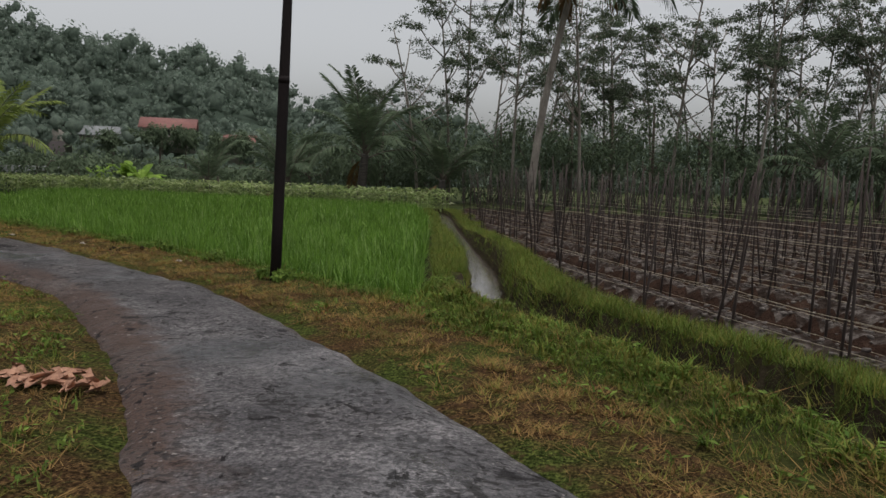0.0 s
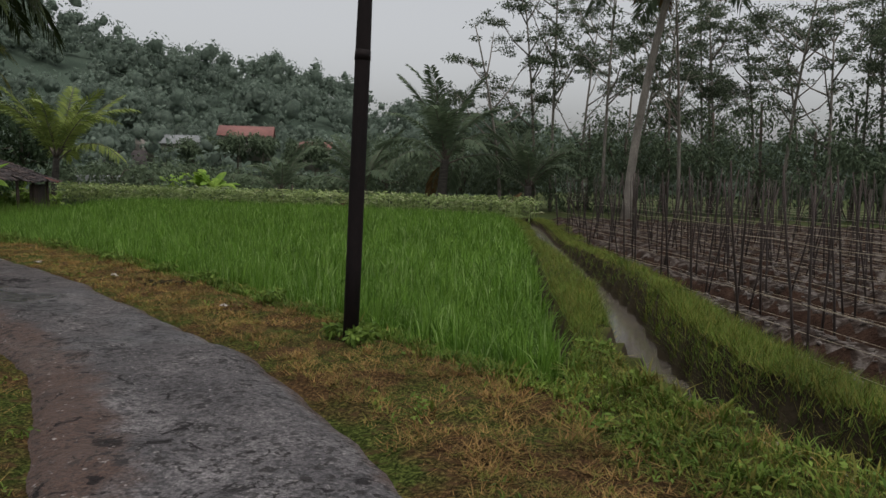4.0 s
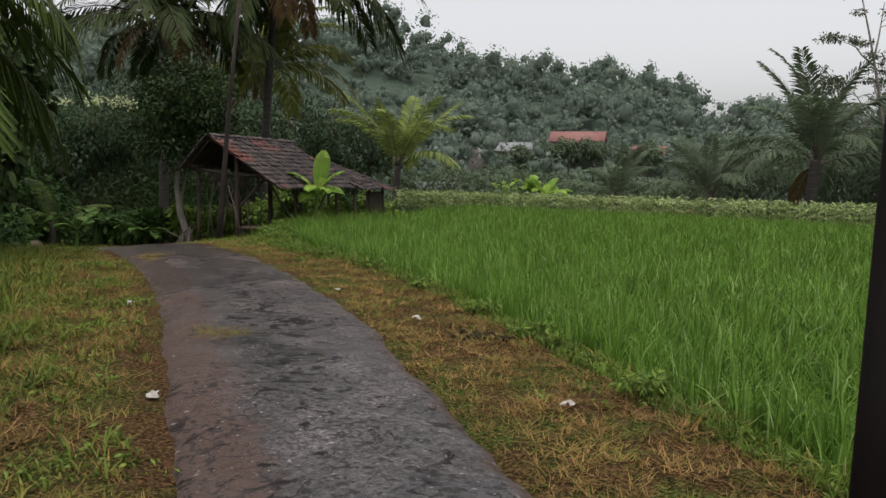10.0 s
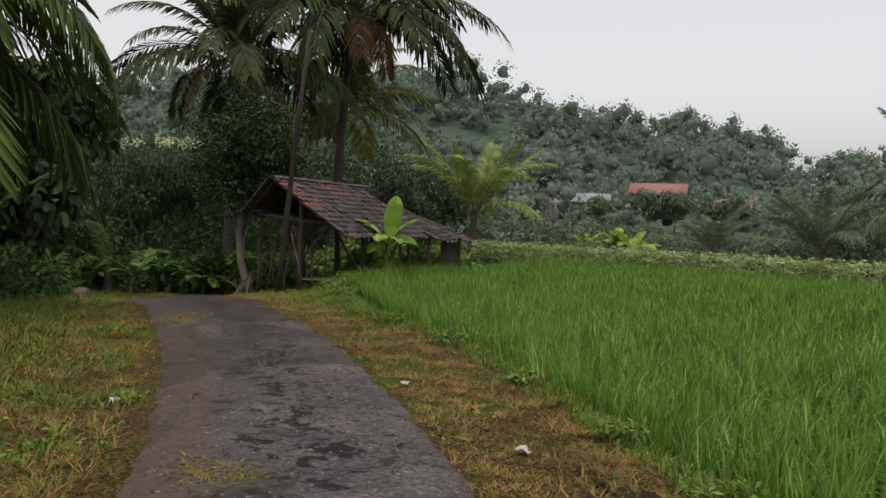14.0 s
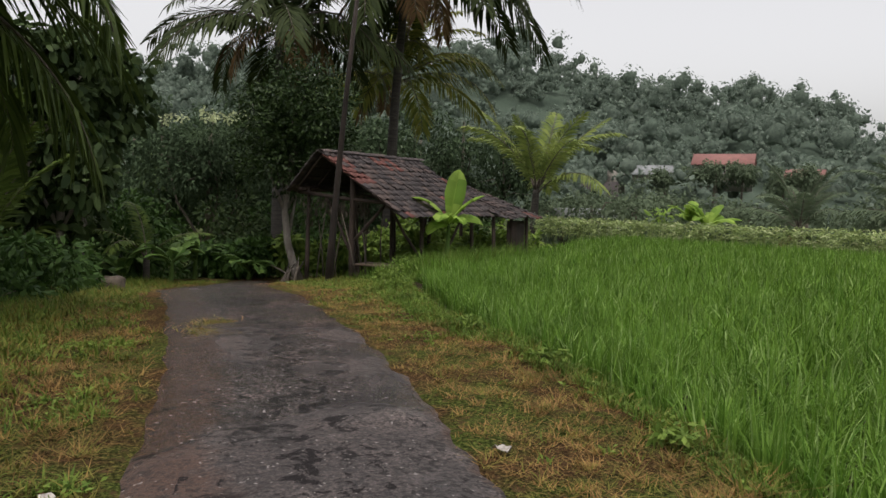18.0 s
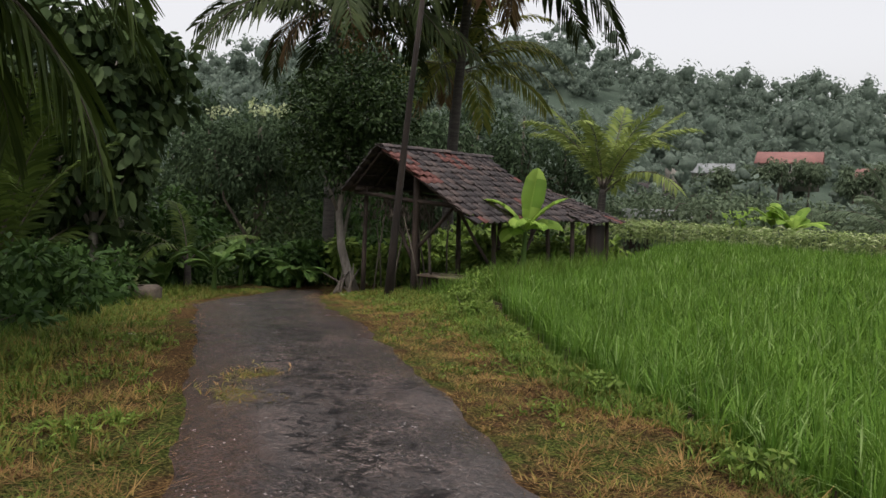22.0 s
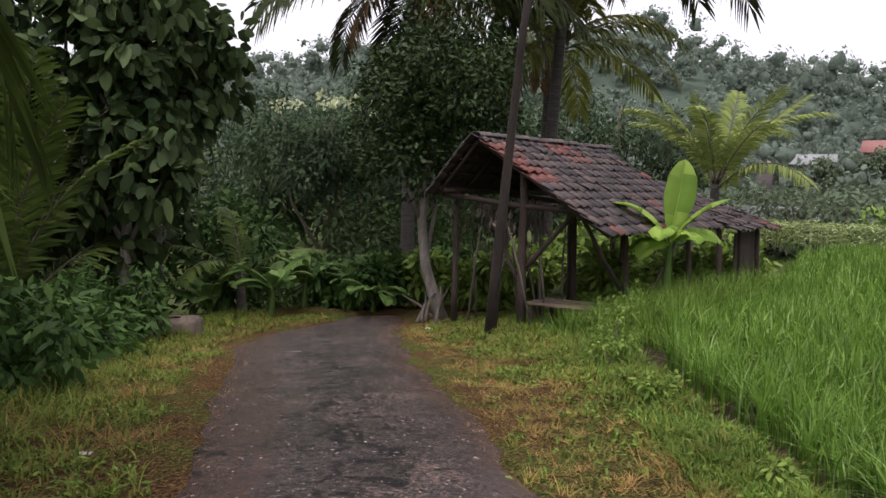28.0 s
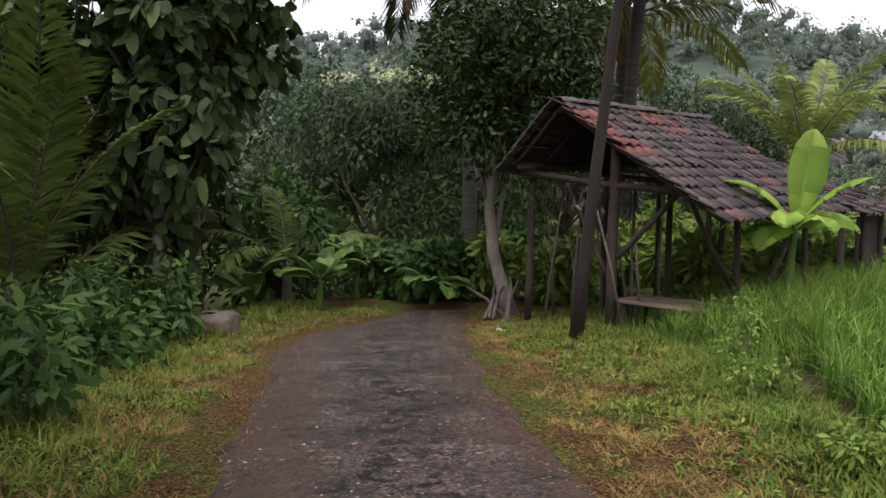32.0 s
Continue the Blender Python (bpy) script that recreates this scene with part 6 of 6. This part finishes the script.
# ---- village houses ----
def house(label, at, yaw, w, d, h, roof_h, roof_mat, wall_mat, windows=2):
    root = thing("house", label, "house", "village houses", at)
    root.rotation_euler = (0, 0, radians(yaw))
    part("wall", mesh_of("wall", *box((-w / 2, -d / 2, -1.5), (w / 2, d / 2, h)), wall_mat), root)
    o = 0.5
    rv = [(-w / 2 - o, -d / 2 - o, h - 0.15), (w / 2 + o, -d / 2 - o, h - 0.15), (w / 2 + o, 0, h + roof_h), (-w / 2 - o, 0, h + roof_h), (w / 2 + o, d / 2 + o, h - 0.15), (-w / 2 - o, d / 2 + o, h - 0.15)]
    rv += [(x, y, z - 0.12) for x, y, z in rv]
    part("roof", mesh_of("roof", rv, [(0, 1, 2, 3), (3, 2, 4, 5), (7, 6, 9, 8), (8, 9, 11, 10), (0, 6, 7, 1), (5, 4, 10, 11), (1, 7, 8, 2), (2, 8, 10, 4), (3, 9, 6, 0), (5, 11, 9, 3)], roof_mat), root)
    for k in range(windows):
        x = (k + 0.5) / windows * w - w / 2
        win = part("window", mesh_of("window", *box((x - 0.5, -d / 2 - 0.04, h - 1.5), (x + 0.5, -d / 2 + 0.02, h - 0.5)), M_DARK), root, "dark window opening")
        part("frame", mesh_of("frame", *box((x - 0.58, -d / 2 - 0.06, h - 1.6), (x + 0.58, -d / 2 - 0.03, h - 1.5)), wall_mat), win)
    return root


house("village house with a faded red roof", (-78, 135.8, 5.4), 25, 9, 6, 3.0, 1.8, M_RED_ROOF, M_PLASTER, 3)
house("village house with a grey sheet roof", (-91, 134, 4.0), 32, 6.5, 5, 2.8, 1.6, M_GREY_ROOF, M_PLASTER, 2)
house("weathered house with a brown roof and pale windows", (-97, 126, -0.8), 38, 6.5, 5, 3.0, 3.0, M_TILE, M_PLASTER, 2)
house("small cream gabled house among palms", (-99, 133, 4.5), -35, 3.0, 4, 3.2, 2.0, M_TILE, M_PLASTER, 1)
house("village house with a red roof among trees", (-66, 140, 3.6), 20, 5, 5, 2.6, 1.4, M_RED_ROOF, M_PLASTER, 2)
house("low shed with a pale grey sheet roof", (-38.0, 50.5, -0.9), 50, 3.2, 2.4, 1.4, 0.5, M_GREY_ROOF, M_TIMBER, 1)

for k, (x, y, z, h) in enumerate([(-75.5, 128.5, 3.2, 5.2), (-79.5, 127.0, 3.0, 4.6), (-72.0, 131.0, 3.4, 5.0), (-83.0, 126.0, 2.5, 4.4), (-62.5, 132.5, 2.4, 4.9), (-65.5, 131.5, 2.4, 4.3), (-87.0, 128.0, 2.0, 3.6)]):
    tree("village_tree", "rounded green tree standing before the village houses", (x, y, z + 0.6), [(0, 0, -5.0), (0.1, 0, h * 0.3), (0, 0.1, h * 0.8)], 0.16, (0, 0, h * 0.55), (2.6, 2.6, h * 0.4), 26, 1.1, 1500, (0.6, 0.3), M_WOODS_HAZED, M_BARK, 800 + k, group="village trees", branches=5, sides=7, single=True)

# ---- stones at the ditch ----
def stone(label, at, size, seed, yaw=0.0):
    rng = np.random.default_rng(seed)
    a, e = np.meshgrid(np.linspace(0, 2 * np.pi, 11)[:-1], np.linspace(-1.5, 1.5, 7), indexing="ij")
    v = np.stack([np.cos(a) * np.cos(e), np.sin(a) * np.cos(e), np.sin(e)], -1)
    v = np.sign(v) * np.abs(v) ** 0.7 * (1 + rng.normal(0, 0.06, (*a.shape, 1))) * np.asarray(size)
    i, j = np.meshgrid(np.arange(10), np.arange(6), indexing="ij")
    q = np.stack([i * 7 + j, ((i + 1) % 10) * 7 + j, ((i + 1) % 10) * 7 + j + 1, i * 7 + j + 1], -1).reshape(-1, 4)
    ob = thing("stone", label, "stone", "stones at the ditch", at, mesh_of("stone", v.reshape(-1, 3), q, M_STONE))
    ob.rotation_euler = (0, 0, yaw)


for k, (x, y, z, sx, sy, sz, yaw) in enumerate([(0.28, 11.15, -0.66, 0.17, 0.12, 0.08, 0.4), (0.42, 10.75, -0.67, 0.2, 0.13, 0.08, -0.5), (0.12, 11.55, -0.69, 0.12, 0.09, 0.06, 1.0), (0.78, 9.25, -0.30, 0.42, 0.10, 0.06, -0.95), (1.2, 8.55, -0.30, 0.36, 0.09, 0.06, -0.85)]):
    stone("pale flat stone at the edge of the ditch", (x, y, z), (sx, sy, sz), 40 + k, yaw)

# ---- litter and leaves on the verge ----
def litter(label, at, size, mat, seed, name="litter"):
    rng = np.random.default_rng(seed)
    x, y = np.meshgrid(np.linspace(-1, 1, 5), np.linspace(-1, 1, 4), indexing="ij")
    x, y = x + rng.normal(0, 0.16, x.shape), y + rng.normal(0, 0.2, x.shape)
    z = 0.5 * rng.normal(size=x.shape) + 0.5
    if name == "dead_leaf":
        y = y * (1.05 - x**2) + 0.15 * x**2
        z = rng.uniform(0.5, 1.1) * y**2 + rng.uniform(0, 0.5) * x + 0.08 * z
    top = np.stack([x * size[0], y * size[1], z * size[2]], -1).reshape(-1, 3)
    i, j = np.meshgrid(np.arange(4), np.arange(3), indexing="ij")
    q = np.stack([i * 4 + j, (i + 1) * 4 + j, (i + 1) * 4 + j + 1, i * 4 + j + 1], -1).reshape(-1, 4)
    q = np.concatenate([q, q[:, ::-1] + len(top)])
    ob = thing(name, label, name.replace("_", " "), "litter on the verge", (at[0], at[1], ground_at(*at) + (0.03 if name == "litter" else 0.045)), mesh_of(name, np.concatenate([top, top - [0, 0, 0.004]]), q, mat))
    ob.rotation_euler = (0, 0, rng.uniform(0, 6))


for k, (x, y) in enumerate([(-7.6, 13.9), (-4.75, 12.2), (-9.6, 12.4), (-7.0, 10.6), (-10.5, 12.35), (-9.75, 14.75), (-18.4, 15.3), (-24.4, 21.7), (-22.4, 21.6)]):
    litter("small crumpled pale scrap lying on the verge", (x, y), (0.055, 0.035, 0.02), M_PAPER, 700 + k)
lrng = np.random.default_rng(730)
for k in range(38):
    litter("curled reddish-brown dead leaf on cut grass", (-2.08 + lrng.normal(0, 0.17), 5.98 + lrng.normal(0, 0.13)), (lrng.uniform(0.06, 0.12), lrng.uniform(0.025, 0.045), 0.03), M_DEAD_LEAF, 720 + k, "dead_leaf")
